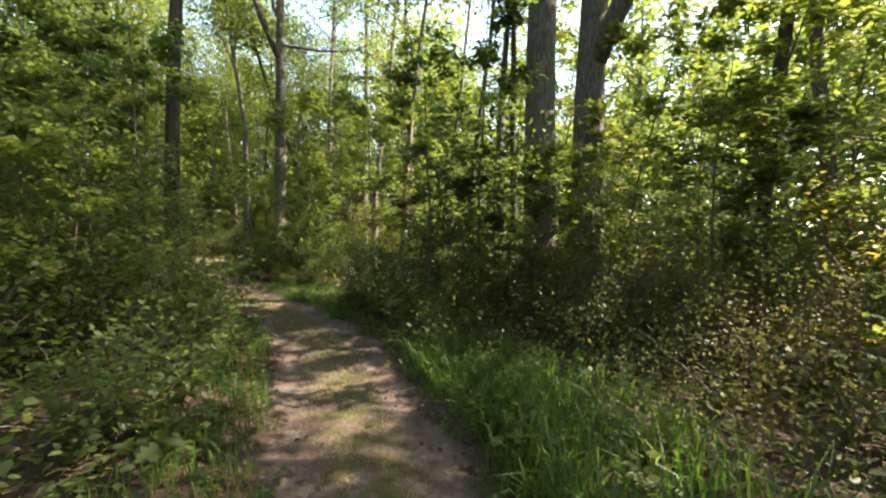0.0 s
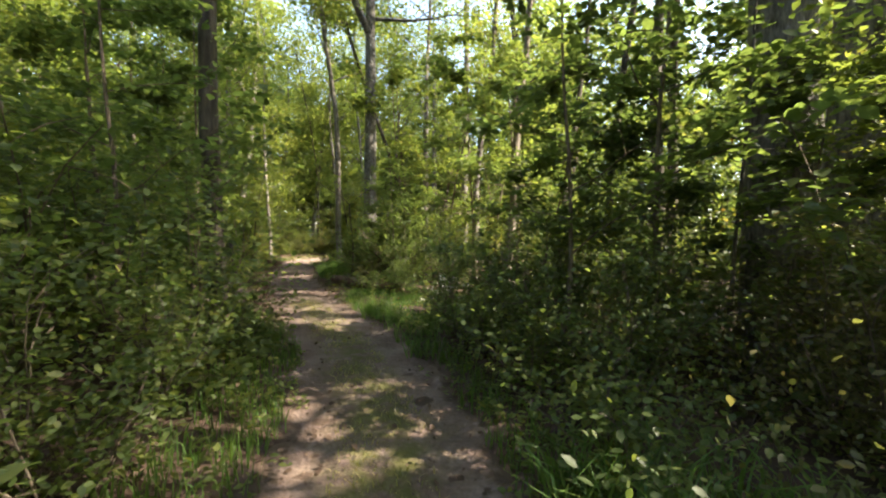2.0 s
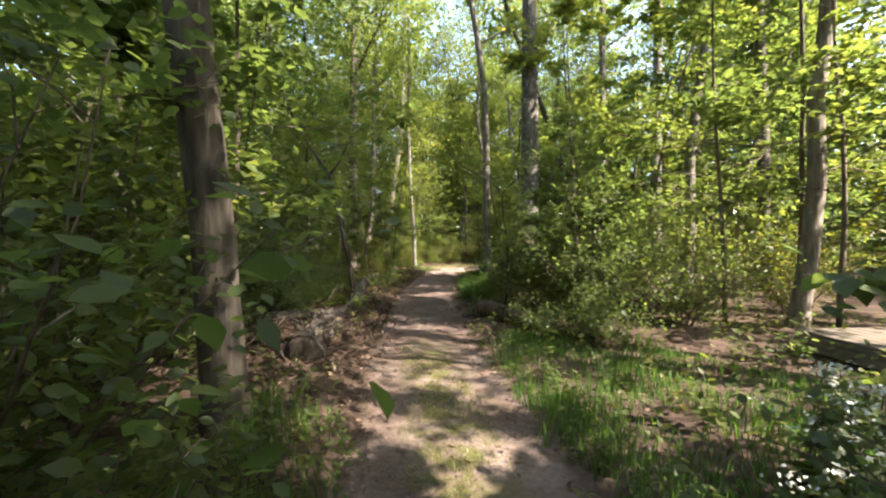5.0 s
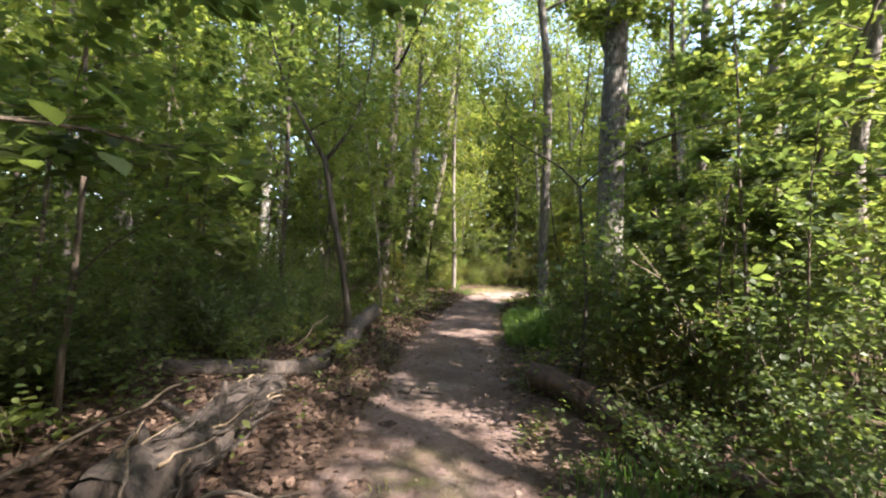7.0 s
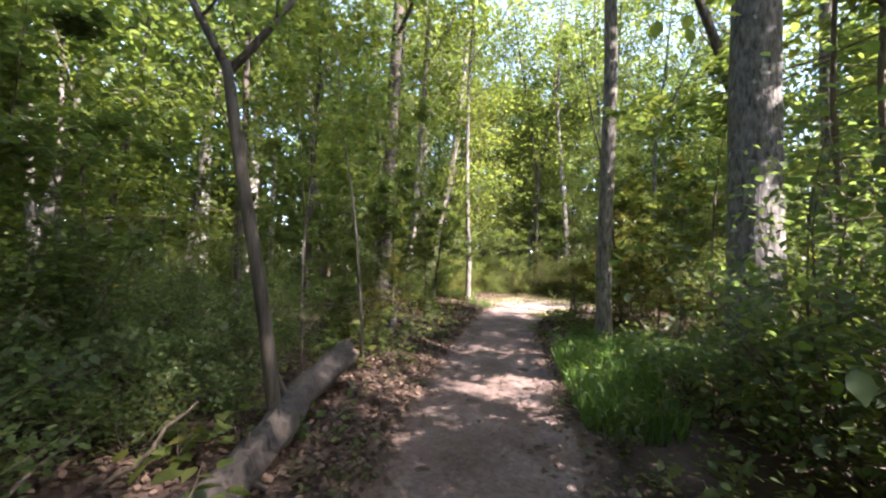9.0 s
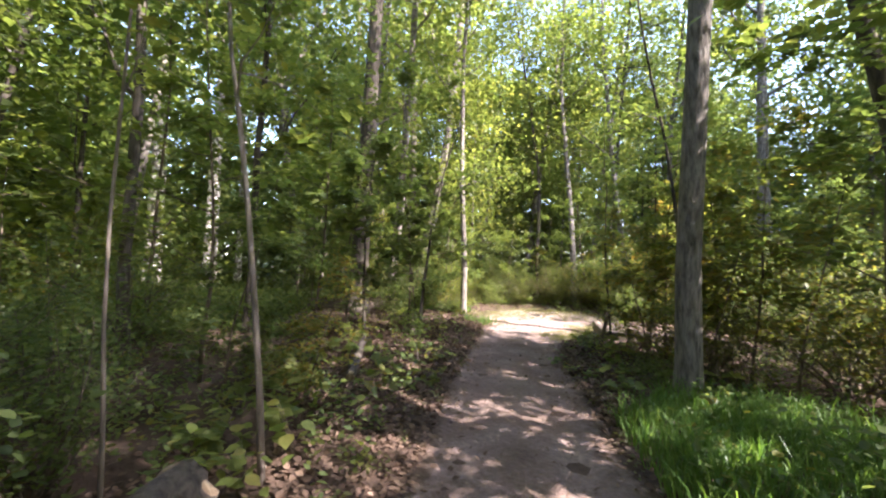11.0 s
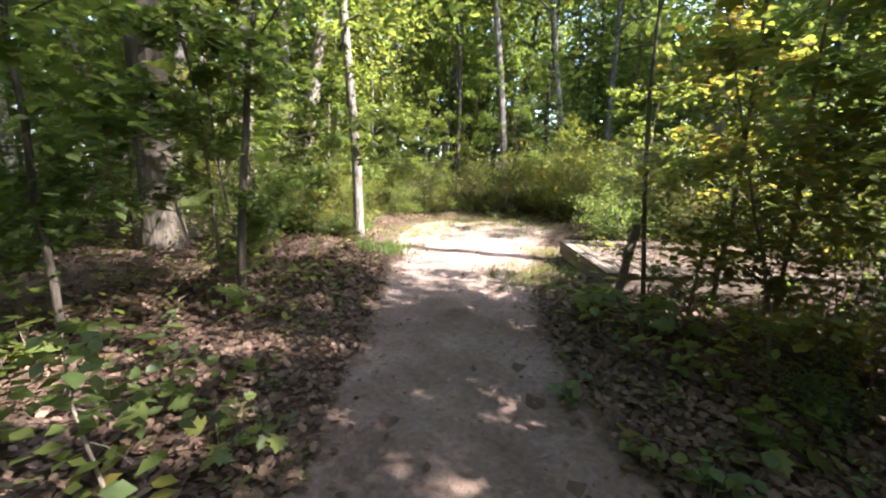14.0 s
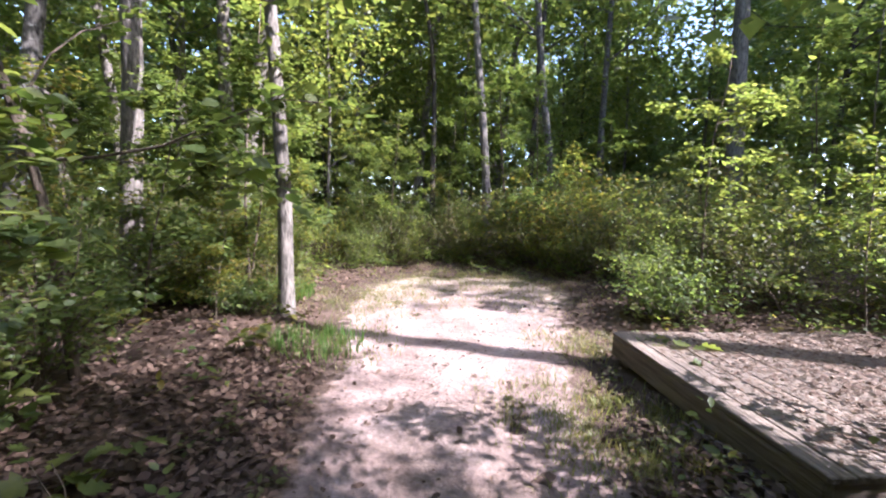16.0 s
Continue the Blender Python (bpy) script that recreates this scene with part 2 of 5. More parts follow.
# ---- the lie of the land ----
LINE = np.array([(1.0, -9), (0.8, -4), (0.45, 0), (-0.05, 1.3), (-0.43, 2.58), (-1.04, 3.95), (-1.84, 5.72), (-3.14, 7.54), (-4.6, 9.1), (-6.1, 10.6), (-7.1, 11.75),
                 (-8.3, 13.1), (-9.4, 14.4), (-10.6, 16.0), (-11.9, 17.75), (-13.2, 19.6), (-14.02, 21.05), (-14.9, 22.75), (-15.8, 24.6), (-16.45, 26.3), (-16.9, 27.5)])
HALF = np.array([0.8, 0.8, 0.8, 0.8, 0.8, 0.8, 0.83, 0.83, 0.85, 0.87, 0.87, 0.87, 0.9, 0.95, 1.0, 0.97, 1.1, 1.45, 2.15, 2.4, 1.5])


def dense_line(per=6):
    t = np.linspace(0, len(LINE) - 1, (len(LINE) - 1) * per + 1)
    i = np.clip(t.astype(int), 0, len(LINE) - 2)
    f = (t - i)[:, None]
    p0, p1, p2, p3 = (LINE[np.clip(i + k, 0, len(LINE) - 1)] for k in (-1, 0, 1, 2))
    p = 0.5 * (2 * p1 + (p2 - p0) * f + (2 * p0 - 5 * p1 + 4 * p2 - p3) * f ** 2 + (3 * p1 - p0 - 3 * p2 + p3) * f ** 3)
    return p, np.interp(t, np.arange(len(HALF)), HALF)


TRACK, TRACK_HALF = dense_line()
TRACK_DIR = unit(np.gradient(TRACK, axis=0))


def beside(x, y):
    """How far outside the path's edge a place lies (negative: on the path), and the offset from its middle (left negative)."""
    q = np.stack([np.ravel(x), np.ravel(y)], 1)
    out, off = np.empty(len(q)), np.empty(len(q))
    for a in range(0, len(q), 4000):
        w = q[a:a + 4000, None, :] - TRACK[None]
        dist = np.hypot(w[..., 0], w[..., 1])
        k = np.argmin(dist - TRACK_HALF[None], 1)
        r = np.arange(len(k))
        out[a:a + 4000] = dist[r, k] - TRACK_HALF[k]
        off[a:a + 4000] = TRACK_DIR[k, 1] * w[r, k, 0] - TRACK_DIR[k, 0] * w[r, k, 1]
    return out, off


def bumps(x, y):
    return 0.035 * np.sin(1.7 * x + 0.6 * y) * np.sin(1.3 * y - 0.5 * x + 1) + 0.02 * np.sin(4.1 * x + 1.3) * np.sin(3.7 * y + 0.4)


def land(x, y):
    """Height of the ground."""
    x, y = np.asarray(x, float), np.asarray(y, float)
    e, off = beside(x, y)
    e, off = e.reshape(x.shape), off.reshape(x.shape)
    out = np.clip((e + 0.15) / 0.7, 0, 1)
    bank = 0.09 * out * out * (3 - 2 * out)
    inside = np.clip(-e / 0.5, 0, 1)
    ruts = -0.025 * np.exp(-((np.abs(off) - 0.5) / 0.22) ** 2) * inside
    return bank + bumps(x, y) * (0.25 + 0.75 * out) + ruts


def land_at(x, y):
    return float(land(np.array([x]), np.array([y]))[0])


def spaced(lo, hi, step, far):
    mid = np.arange(lo, hi + step, step)
    grow = step * np.cumsum(1.35 ** np.arange(1, 24))
    grow = grow[grow < far]
    return np.concatenate([(lo - grow)[::-1], mid, hi + step + grow])


gx, gy = spaced(-26, 10, 0.33, 900), spaced(-6, 36, 0.33, 900)
X, Y = np.meshgrid(gx, gy, indexing="ij")
Z = land(X, Y)
nx, ny = X.shape
idx = np.arange(nx * ny).reshape(nx, ny)
quads = np.stack([idx[:-1, :-1], idx[1:, :-1], idx[1:, 1:], idx[:-1, 1:]], -1).reshape(-1, 4)
ground = tagged(piece("ground", mesh_of("ground", np.stack([X, Y, Z], -1).reshape(-1, 3), [quads], M_GROUND, True)),
                "brown forest floor of soil and leaf mould", "ground", kind="structure")

# the trodden path, with ragged edges
rng = np.random.default_rng(5)
fine, fine_half = dense_line(24)
fdir = unit(np.gradient(fine, axis=0))
fnorm = np.stack([fdir[:, 1], -fdir[:, 0]], 1)
cross = np.linspace(-1, 1, 25)
wob = [np.array([noise.noise((p[0] * 1.3, p[1] * 1.3, k)) * 0.2 + noise.noise((p[0] * 4, p[1] * 4, k)) * 0.05 for p in fine]) for k in (0.0, 9.0)]
side = np.where(cross[None] < 0, wob[0][:, None], wob[1][:, None])
P = fine[:, None, :] + fnorm[:, None, :] * (cross[None] * (fine_half[:, None] + 0.12 + side))[..., None]
lumps = np.array([[noise.noise((x * 3.1, y * 3.1, 2.0)) * 0.011 + noise.noise((x * 9, y * 9, 5.0)) * 0.006 for x, y in row] for row in P])
PZ = land(P[..., 0], P[..., 1]) + 0.014 + lumps - 0.035 * np.abs(cross[None]) ** 10
n1, n2 = P.shape[:2]
idx = np.arange(n1 * n2).reshape(n1, n2)
quads = np.stack([idx[:-1, :-1], idx[:-1, 1:], idx[1:, 1:], idx[1:, :-1]], -1).reshape(-1, 4)
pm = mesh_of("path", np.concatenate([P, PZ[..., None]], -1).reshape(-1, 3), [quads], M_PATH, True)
along = np.arange(n1) / 24
strip = np.interp(along, [0, 9, 9.8, 20], [1.3, 1.3, 0.15, 0.05])[:, None] * np.exp(-(cross[None] / 0.36) ** 2)
strip = np.maximum(strip, np.interp(along, [0, 17.5, 18.2, 19, 20], [0, 0, 0.25, 0.6, 0.75])[:, None] * np.clip(np.abs(cross[None] - 0.1) * 1.3 + np.interp(along, [0, 18.4, 20], [0, 0, 0.6])[:, None] - 0.1, 0, 1))
strip = np.maximum(strip, np.clip((np.abs(cross[None]) - 0.7) * 3, 0, 0.7) * np.ones((n1, 1)))
att = pm.attributes.new("verge", "FLOAT", "POINT")
att.data.foreach_set("value", strip.astype(np.float32).ravel())
# where no shade is painted: 0 on the wooded track, 1 in the clearing
att = pm.attributes.new("unshaded", "FLOAT", "POINT")
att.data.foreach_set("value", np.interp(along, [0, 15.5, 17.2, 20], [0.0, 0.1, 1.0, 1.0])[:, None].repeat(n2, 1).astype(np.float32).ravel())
att = pm.attributes.new("rim", "FLOAT", "POINT")
att.data.foreach_set("value", np.clip((np.abs(cross[None]) - 0.5) / 0.5, 0, 1).repeat(n1, 0).astype(np.float32).ravel())
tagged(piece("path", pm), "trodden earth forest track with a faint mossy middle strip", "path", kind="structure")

# ---- trees ----


def trunk_line(x, y, height, lean, rng, count=12, wander=0.02):
    p = bend((x, y, 0), (lean[0], lean[1], 1), height, count, rng, wander, 0.03)
    return p


def smooth_line(pts, count):
    """A soft curve through a few points."""
    pts = np.array(pts, float)
    t = np.linspace(0, len(pts) - 1, count)
    out = np.stack([np.interp(t, np.arange(len(pts)), pts[:, k]) for k in range(3)], 1)
    for _ in range(2):
        out[1:-1] = (out[:-2] + 2 * out[1:-1] + out[2:]) / 4
    return out


def limb_set(bag, line, radii, low, count, reach, rng, tips, sides=5, rise=0.06, up=(0.2, 0.9), twigs=True, apart=None):
    """Limbs with side branches off a trunk; collects the places where leaves hang."""
    n = len(line)
    for k in range(count):
        f = low + (0.98 - low) * (k + rng.uniform(0, 0.8)) / count
        i = min(int(f * (n - 1)), n - 2)
        at = line[i] + (line[i + 1] - line[i]) * (f * (n - 1) - i)
        yaw = k * 2.4 + rng.uniform(-0.5, 0.5)
        d = np.array([math.cos(yaw), math.sin(yaw), rng.uniform(*up)])
        length = reach * (1.15 - 0.7 * (f - low) / (1 - low)) * rng.uniform(0.7, 1.2)
        r0 = min(radii[i] * 0.45, 0.025 * length + 0.008)
        b = bend(at, d, length, 6, rng, 0.15, rise)
        if apart is not None:
            bag = Bag()
            apart.append(bag)
        bag.add(*tube(b, np.linspace(r0, r0 * 0.2, 6), sides if twigs else 3, cap=False))
        for m in range(4):
            j = 1 + m
            d2 = unit(b[min(j + 1, 5)] - b[j]) + rng.normal(0, 0.6, 3)
            b2 = bend(b[j], d2, length * rng.uniform(0.25, 0.5), 3, rng, 0.2, 0.02)
            if twigs:
                bag.add(*tube(b2, np.linspace(r0 * 0.4, r0 * 0.1, 3), 3, cap=False))
            tips += [b2[1], (b2[1] + b2[2]) / 2, b2[2]]
        tips += [b[3], b[4], b[5]]


def crown_cloud(tips, count, rng, radius):
    t = np.array(tips)
    keep = rng.random(len(t)) < 0.8
    t = t[keep] if keep.sum() > 3 else t
    w = rng.uniform(0.3, 1.4, len(t))
    pick = rng.choice(len(t), count, p=w / w.sum())
    return t[pick] + rng.normal(0, 1, (count, 3)) * np.array([radius, radius, radius * 0.55])


def forest_tree(seed, height, dia, base=0.45, reach=3.5, limbs=11, count=3200, leaf=0.15, lean=(0, 0), bark=None, foliage=None, fork=0.0, sides=12, cloud=0.55, flare=1.0, wander=0.02, twigs=True, apart=None):
    """A standing forest tree at the origin: trunk with limbs, and a crown."""
    rng = np.random.default_rng(seed)
    bag, tips = Bag(), []
    line = trunk_line(0, 0, height, lean, rng, 14, wander)
    line[0, 2] = -0.15
    h = np.linspace(0, 1, 14)
    radii = dia / 2 * (1 - 0.82 * h ** 1.1)
    steps = np.concatenate([[0, 0.012, 0.03], h[1:]])
    pl = np.stack([np.interp(steps, h, line[:, k]) for k in range(3)], 1)
    pr = np.interp(steps, h, radii)
    pr[0], pr[1], pr[2] = pr[0] * (1 + 0.45 * flare), pr[1] * (1 + 0.22 * flare), pr[2] * (1 + 0.06 * flare)
    bag.add(*tube(pl, pr, sides, 0.035, rng))
    if fork:
        i = int(fork * 13)
        yaw = rng.uniform(0, 6.28)
        b = bend(line[i], (math.cos(yaw) * 0.45, math.sin(yaw) * 0.45, 1), height * (1 - fork) * 0.95, 9, rng, 0.05, 0.05)
        br = np.linspace(radii[i] * 0.75, radii[i] * 0.1, 9)
        bag.add(*tube(b, br, sides))
        limb_set(bag, b, br, 0.2, max(4, limbs // 2), reach * 0.8, rng, tips, twigs=twigs, apart=apart)
    limb_set(bag, line, radii, base, limbs, reach, rng, tips, twigs=twigs, apart=apart)
    lbag = Bag()
    leaves(lbag, crown_cloud(tips, count, rng, cloud), leaf, rng, "leaf", width=0.34)
    return bag.mesh("trunk", bark or M_BARK, True), lbag.mesh("crown", foliage or M_CANOPY)


def sapling_meshes(seed, height, dia, count, leaf, foliage, shape="leaf", base=0.2, reach=0.32, bark=None, lean=(0.05, 0), limbs=12, spread=0.1, width=0.34, wander=0.05, twigs=True):
    rng = np.random.default_rng(seed)
    bag, tips = Bag(), []
    line = trunk_line(0, 0, height, lean, rng, 10, wander)
    line[0, 2] = -0.05
    radii = dia / 2 * (1 - 0.8 * np.linspace(0, 1, 10))
    bag.add(*tube(line, radii, 7 if twigs else 4, 0.04, rng))
    limb_set(bag, line, radii, base, limbs, height * reach, rng, tips, 4, 0.0, (0.0, 0.7), twigs)
    lbag = Bag()
    leaves(lbag, crown_cloud(tips, count, rng, spread), leaf, rng, shape, -0.2, 0.3, 0.35, width)
    return bag.mesh("stem", bark or M_TWIG, True), lbag.mesh("foliage", foliage)


def bush_meshes(seed, height, radius, count, leaf, foliage, shape="leaf", stems=15, width=0.3, bare=0.12, twigs=True):
    rng = np.random.default_rng(seed)
    bag, tips = Bag(), []
    for k in range(stems):
        yaw, out = rng.uniform(0, 6.28), rng.uniform(0.1, 1) ** 0.7
        d = (math.cos(yaw) * out * radius, math.sin(yaw) * out * radius, height * rng.uniform(0.6, 1.05))
        b = bend((math.cos(yaw) * 0.12 * out, math.sin(yaw) * 0.12 * out, -0.03), d, np.linalg.norm(d), 7, rng, 0.13, -0.03)
        if twigs or k % 3 == 0:
            bag.add(*tube(b, np.linspace(0.011, 0.003, 7), 3, cap=False))
        for j in range(1, 7):
            tips.append(b[j])
            t = bend(b[j], rng.normal(0, 1, 3) + UP * 0.3, radius * rng.uniform(0.2, 0.5), 3, rng, 0.2)
            if twigs and j % 2:
                bag.add(*tube(t, (0.005, 0.004, 0.002), 3, cap=False))
            tips += [(t[0] + t[1]) / 2, t[1], t[2]]
    tips = [t for t in tips if t[2] > bare * height]
    lbag = Bag()
    leaves(lbag, crown_cloud(tips, count, rng, radius * 0.14), leaf, rng, shape, -0.1, 0.45, 0.5, width)
    return bag.mesh("branchwork", M_TWIG, True), lbag.mesh("foliage", foliage)


def plant(name, names, meshes, x, y, turn=0.0, size=1.0, label="", category="", group="", sink=0.0):
    top = new(name)
    top.matrix_basis = pose(x, y, land_at(x, y) - sink, 0, 0, turn) @ Matrix.Scale(size, 4)
    for n, me in zip(names, meshes):
        piece(n, me, top)
    return tagged(top, label, category, group)


def replant(ob, x, y, turn, size):
    c = copy_thing(ob, pose(x, y, land_at(x, y), 0, 0, turn))
    c.scale = (size, size, size)
    return c


TREE, SAP, BUSH = ("trunk", "crown"), ("stem", "foliage"), ("branchwork", "foliage")
rng = np.random.default_rng(11)
# the trees that stand close to the path, and some added to shade it
NEAR_TREES = [
    # x, y, height, diameter, first limb, reach, lean, bark, fork, words
    (2.75, 9.0, 19, 0.72, 0.27, 4.5, (0.03, 0.0), M_BARK, 0.3, "stout grey forest tree with a low forked limb"),
    (1.72, 8.25, 20, 0.68, 0.4, 4.0, (-0.02, 0.0), M_BARK, 0.0, "stout grey tree beside its forked neighbour"),
    (1.23, 12.0, 17, 0.26, 0.4, 2.8, (0.0, 0.0), M_BARK_DARK, 0.0, "slim dark forest tree with a straight trunk"),
    # added tree: its crown keeps the sun off the left bank
    (1.7, 13.4, 18, 0.24, 0.5, 3.0, (0.0, 0.0), M_BARK_DARK, 0.0, "dark forest tree with a high full crown, added to shade the left bank"),
    (-0.75, 15.9, 17, 0.18, 0.68, 2.0, (0.03, 0.0), M_BARK_DARK, 0.0, "thin dark young tree among bushes"),
    (-6.04, 24.75, 21, 0.45, 0.72, 3.0, (0.0, 0.0), M_BARK, 0.0, "tall grey tree with a forked crown"),
    (-7.6, 16.6, 20, 0.52, 0.4, 4.2, (-0.02, 0.02), M_BARK_LICHEN, 0.42, "tall grey tree with lichen-flecked bark, forked above"),
    (-5.8, 8.0, 17, 0.29, 0.32, 3.2, (0.01, 0.01), M_BARK_DARK, 0.0, "dark-barked tree at the edge of the track"),
    (-2.3, 15.0, 13, 0.26, 0.66, 2.4, (0.02, 0.03), M_BARK_PALE, 0.0, "crooked tree with peeling pale brown bark"),
    (-7.28, 21.6, 18, 0.3, 0.4, 3.2, (0.0, 0.0), M_BARK, 0.0, "grey forest tree with a straight trunk"),
    (-32.6, 17.0, 19, 0.8, 0.4, 3.0, (0.0, 0.0), M_BARK_WHITE, 0.0, "broad tree with white-flecked bark deep in the wood"),
    (-29.6, 18.7, 18, 0.62, 0.4, 3.0, (0.0, 0.0), M_BARK_WHITE, 0.0, "tree with white-flecked bark deep in the wood"),
    (-33.0, 21.0, 18, 0.4, 0.4, 3.0, (0.0, 0.0), M_BARK_WHITE, 0.0, "slim tree with white-flecked bark deep in the wood"),
    # two added trees whose crowns shade the track before the clearing
    (-4.4, 19.9, 20, 0.3, 0.36, 3.2, (0.0, 0.02), M_BARK, 0.0, "grey forest tree with a full crown, added to shade the track"),
    (-2.6, 20.9, 21, 0.34, 0.3, 3.4, (0.0, 0.0), M_BARK_DARK, 0.0, "dark forest tree with a full crown, added to shade the track"),
    (-10.04, 18.43, 18, 0.26, 0.36, 3.4, (-0.03, 0.0), M_BARK, 0.0, "grey smooth-barked tree beside bright grass"),
    (-17.65, 23.05, 17, 0.2, 0.2, 2.6, (-0.02, 0.05), M_BARK, 0.0, "pale flaking tree at the edge of the clearing"),
    (-19.2, 20.02, 20, 0.56, 0.4, 3.5, (0.0, 0.0), M_BARK_DARK, 0.0, "thick dark-barked tree in deep shade"),
    (-18.3, 31.8, 19, 0.3, 0.45, 3.0, (0.02, 0.0), M_BARK, 0.0, "straight grey tree behind the clearing"),
    (-26.8, 28.3, 19, 0.55, 0.4, 3.6, (0.0, 0.0), M_BARK, 0.0, "broad grey tree beyond the clearing"),
    (-11.2, 35.0, 20, 0.55, 0.4, 3.6, (0.0, 0.0), M_BARK, 0.0, "broad grey tree behind yellowing thicket"),
    (-20.8, 32.5, 17, 0.22, 0.4, 2.6, (0.03, 0.0), M_BARK_DARK, 0.0, "slim dark tree behind the clearing"),
    (-15.5, 37.0, 18, 0.3, 0.35, 3.2, (0.06, 0.0), M_BARK_LICHEN, 0.5, "leaning forked tree with pale bark"),
    # four added trees, set toward the sun to shade log, bank and litter
    (4.4, 13.0, 19, 0.28, 0.52, 2.0, (0.0, 0.0), M_BARK_DARK, 0.0, "dark forest tree with a high crown, added to shade the log"),
    (7.6, 8.6, 19, 0.3, 0.42, 3.2, (0.0, 0.0), M_BARK, 0.0, "grey forest tree behind the brush, added for shade across the track"),
    (-7.9, 21.6, 17, 0.22, 0.42, 2.0, (0.0, 0.0), M_BARK_DARK, 0.0, "slim dark tree behind the platform, added to shade the litter"),
    (0.3, 12.2, 16, 0.16, 0.42, 1.6, (0.0, 0.0), M_BARK_DARK, 0.0, "thin dark tree with a high crown, added to shade the log bank"),
]
taken = []
for i, (x, y, h, d, base, reach, lean, bark, fork, words) in enumerate(NEAR_TREES):
    limb_bags = []
    t, c = forest_tree(100 + i, h * 1.15, d, base, reach, 13, 6200, 0.162, lean, bark, M_CANOPY, fork, 14, wander=0.012 if d > 0.4 else 0.045, apart=limb_bags)
    tree = plant("tree", TREE, (t, c), x, y, 0, 1, words, "tree", "forest trees")
    for limb in limb_bags:
        piece("limb", limb.mesh("limb", bark, True), tree.children[0])
    taken.append((x, y, 1.1))


def clear_of(x, y, gap):
    return all((x - a) ** 2 + (y - b) ** 2 > max(r, gap) ** 2 for a, b, r in taken)


def in_sight(x, y):
    """The side of the wood that the track looks out on, and the part that shades it."""
    return y > -2.5 and y > -0.4 * x - 1.5 and x < 1.2 * y + 14


OPEN = [(-3.4, 10.6, 1.7), (-15.6, 25.2, 3.4), (-14.6, 22.4, 1.8), (-11.9, 22.9, 2.2), (-0.9, 13.9, 1.7), (-16.6, 27.6, 3.0), (-12.3, 20.2, 1.6), (-15.3, 20.3, 1.5), (-9.4, 16.6, 1.2)]


def open_ground(x, y, pad=0.0):
    return any((x - a) ** 2 + (y - b) ** 2 < (r + pad) ** 2 for a, b, r in OPEN)


SUNNY = [(-15.2, 24.0, 2.6), (-14.2, 22.3, 1.2), (-16.6, 26.4, 1.6), (-12.6, 23.4, 1.2), (-10.4, 16.3, 1.0), (-9.5, 17.3, 0.9), (-9.7, 15.0, 0.8), (-3.8, 10.4, 0.9), (-0.4, 3.2, 0.25), (-7.5, 12.5, 0.35), (-12.3, 19.6, 0.3), (-18.0, 29.8, 1.3), (-15.6, 15.0, 0.9), (-15.0, 11.1, 0.9), (-13.5, 22.4, 0.5), (-14.5, 21.6, 0.5), (-7.2, 10.2, 0.35)]


def shades_clearing(x, y, h, base, reach):
    """Whether leaves there would keep the sun off the places that lie in it."""
    for z in np.arange(h * base, h * 0.95, 0.8):
        s = z / math.tan(SUN_EL)
        fx, fy = x - math.sin(SUN_AZ) * s, y - math.cos(SUN_AZ) * s
        if any((fx - a) ** 2 + (fy - b) ** 2 < (r + reach) ** 2 for a, b, r in SUNNY):
            return True
    return False


def glimpse(x, y):
    """Open lanes between the understory, through which far trunks show."""
    for ax, ay, bx, by in ((-14.0, 15.6, -32.6, 17.0), (-14.2, 16.2, -29.6, 18.7), (-14.6, 17.0, -33.0, 21.0)):
        f = ((x - ax) * (bx - ax) + (y - ay) * (by - ay)) / ((bx - ax) ** 2 + (by - ay) ** 2)
        if 0 < f < 1.03 and math.hypot(x - ax - f * (bx - ax), y - ay - f * (by - ay)) < 0.9 + 0.5 * f:
            return True
    return False


DAPPLES = [(-6.6, 11.0, 0.45), (-5.0, 9.1, 0.45), (-3.6, 9.8, 0.35), (-6.4, 11.1, 0.3), (-10.3, 15.4, 0.5), (-12.4, 15.7, 0.5), (-12.8, 17.8, 0.4), (-8.5, 13.9, 0.3), (-2.3, 5.5, 0.3), (-11.5, 19.85, 0.8)]


def dims(x, y, h):
    """Whether a young tree there would stand in the light of a sunny spot on the track."""
    for z in np.arange(h * 0.25, h * 0.95, 0.5):
        s = z / math.tan(SUN_EL)
        fx, fy = x - math.sin(SUN_AZ) * s, y - math.cos(SUN_AZ) * s
        if any((fx - a) ** 2 + (fy - b) ** 2 < (r + 0.7) ** 2 for a, b, r in DAPPLES):
            return True
    return False


# the wood all round: kinds of tree, planted again and again
def tree_kinds(seed, count, leaf, sides, low):
    out = []
    for k, (h, d, base, reach, bark, leaf_mat) in enumerate([(23, 0.34, 0.32, 4.2, M_BARK, M_CANOPY), (20, 0.22, 0.3, 3.0, M_BARK_DARK, M_LIME), (25, 0.42, 0.34, 4.6, M_BARK, M_CANOPY),
                                                              (16, 0.16, 0.22, 3.0, M_BARK_DARK, M_DARK), (22, 0.27, 0.3, 3.8, M_BARK_LICHEN, M_LIME), (12, 0.13, 0.2, 2.4, M_BARK, M_LIME)]):
        r = np.random.default_rng(seed + k)
        out.append(forest_tree(seed + k, h, d, base * low, reach, 12, count, leaf, (r.normal(0, 0.05), r.normal(0, 0.05)), bark, leaf_mat, 0.42 if k in (2, 4) else 0, sides, cloud=0.75, wander=0.035, twigs=low == 1.0))
    return out


TREE_KINDS = [tree_kinds(40, 5600, 0.18, 9, 1.0), tree_kinds(140, 1900, 0.48, 6, 0.55)]
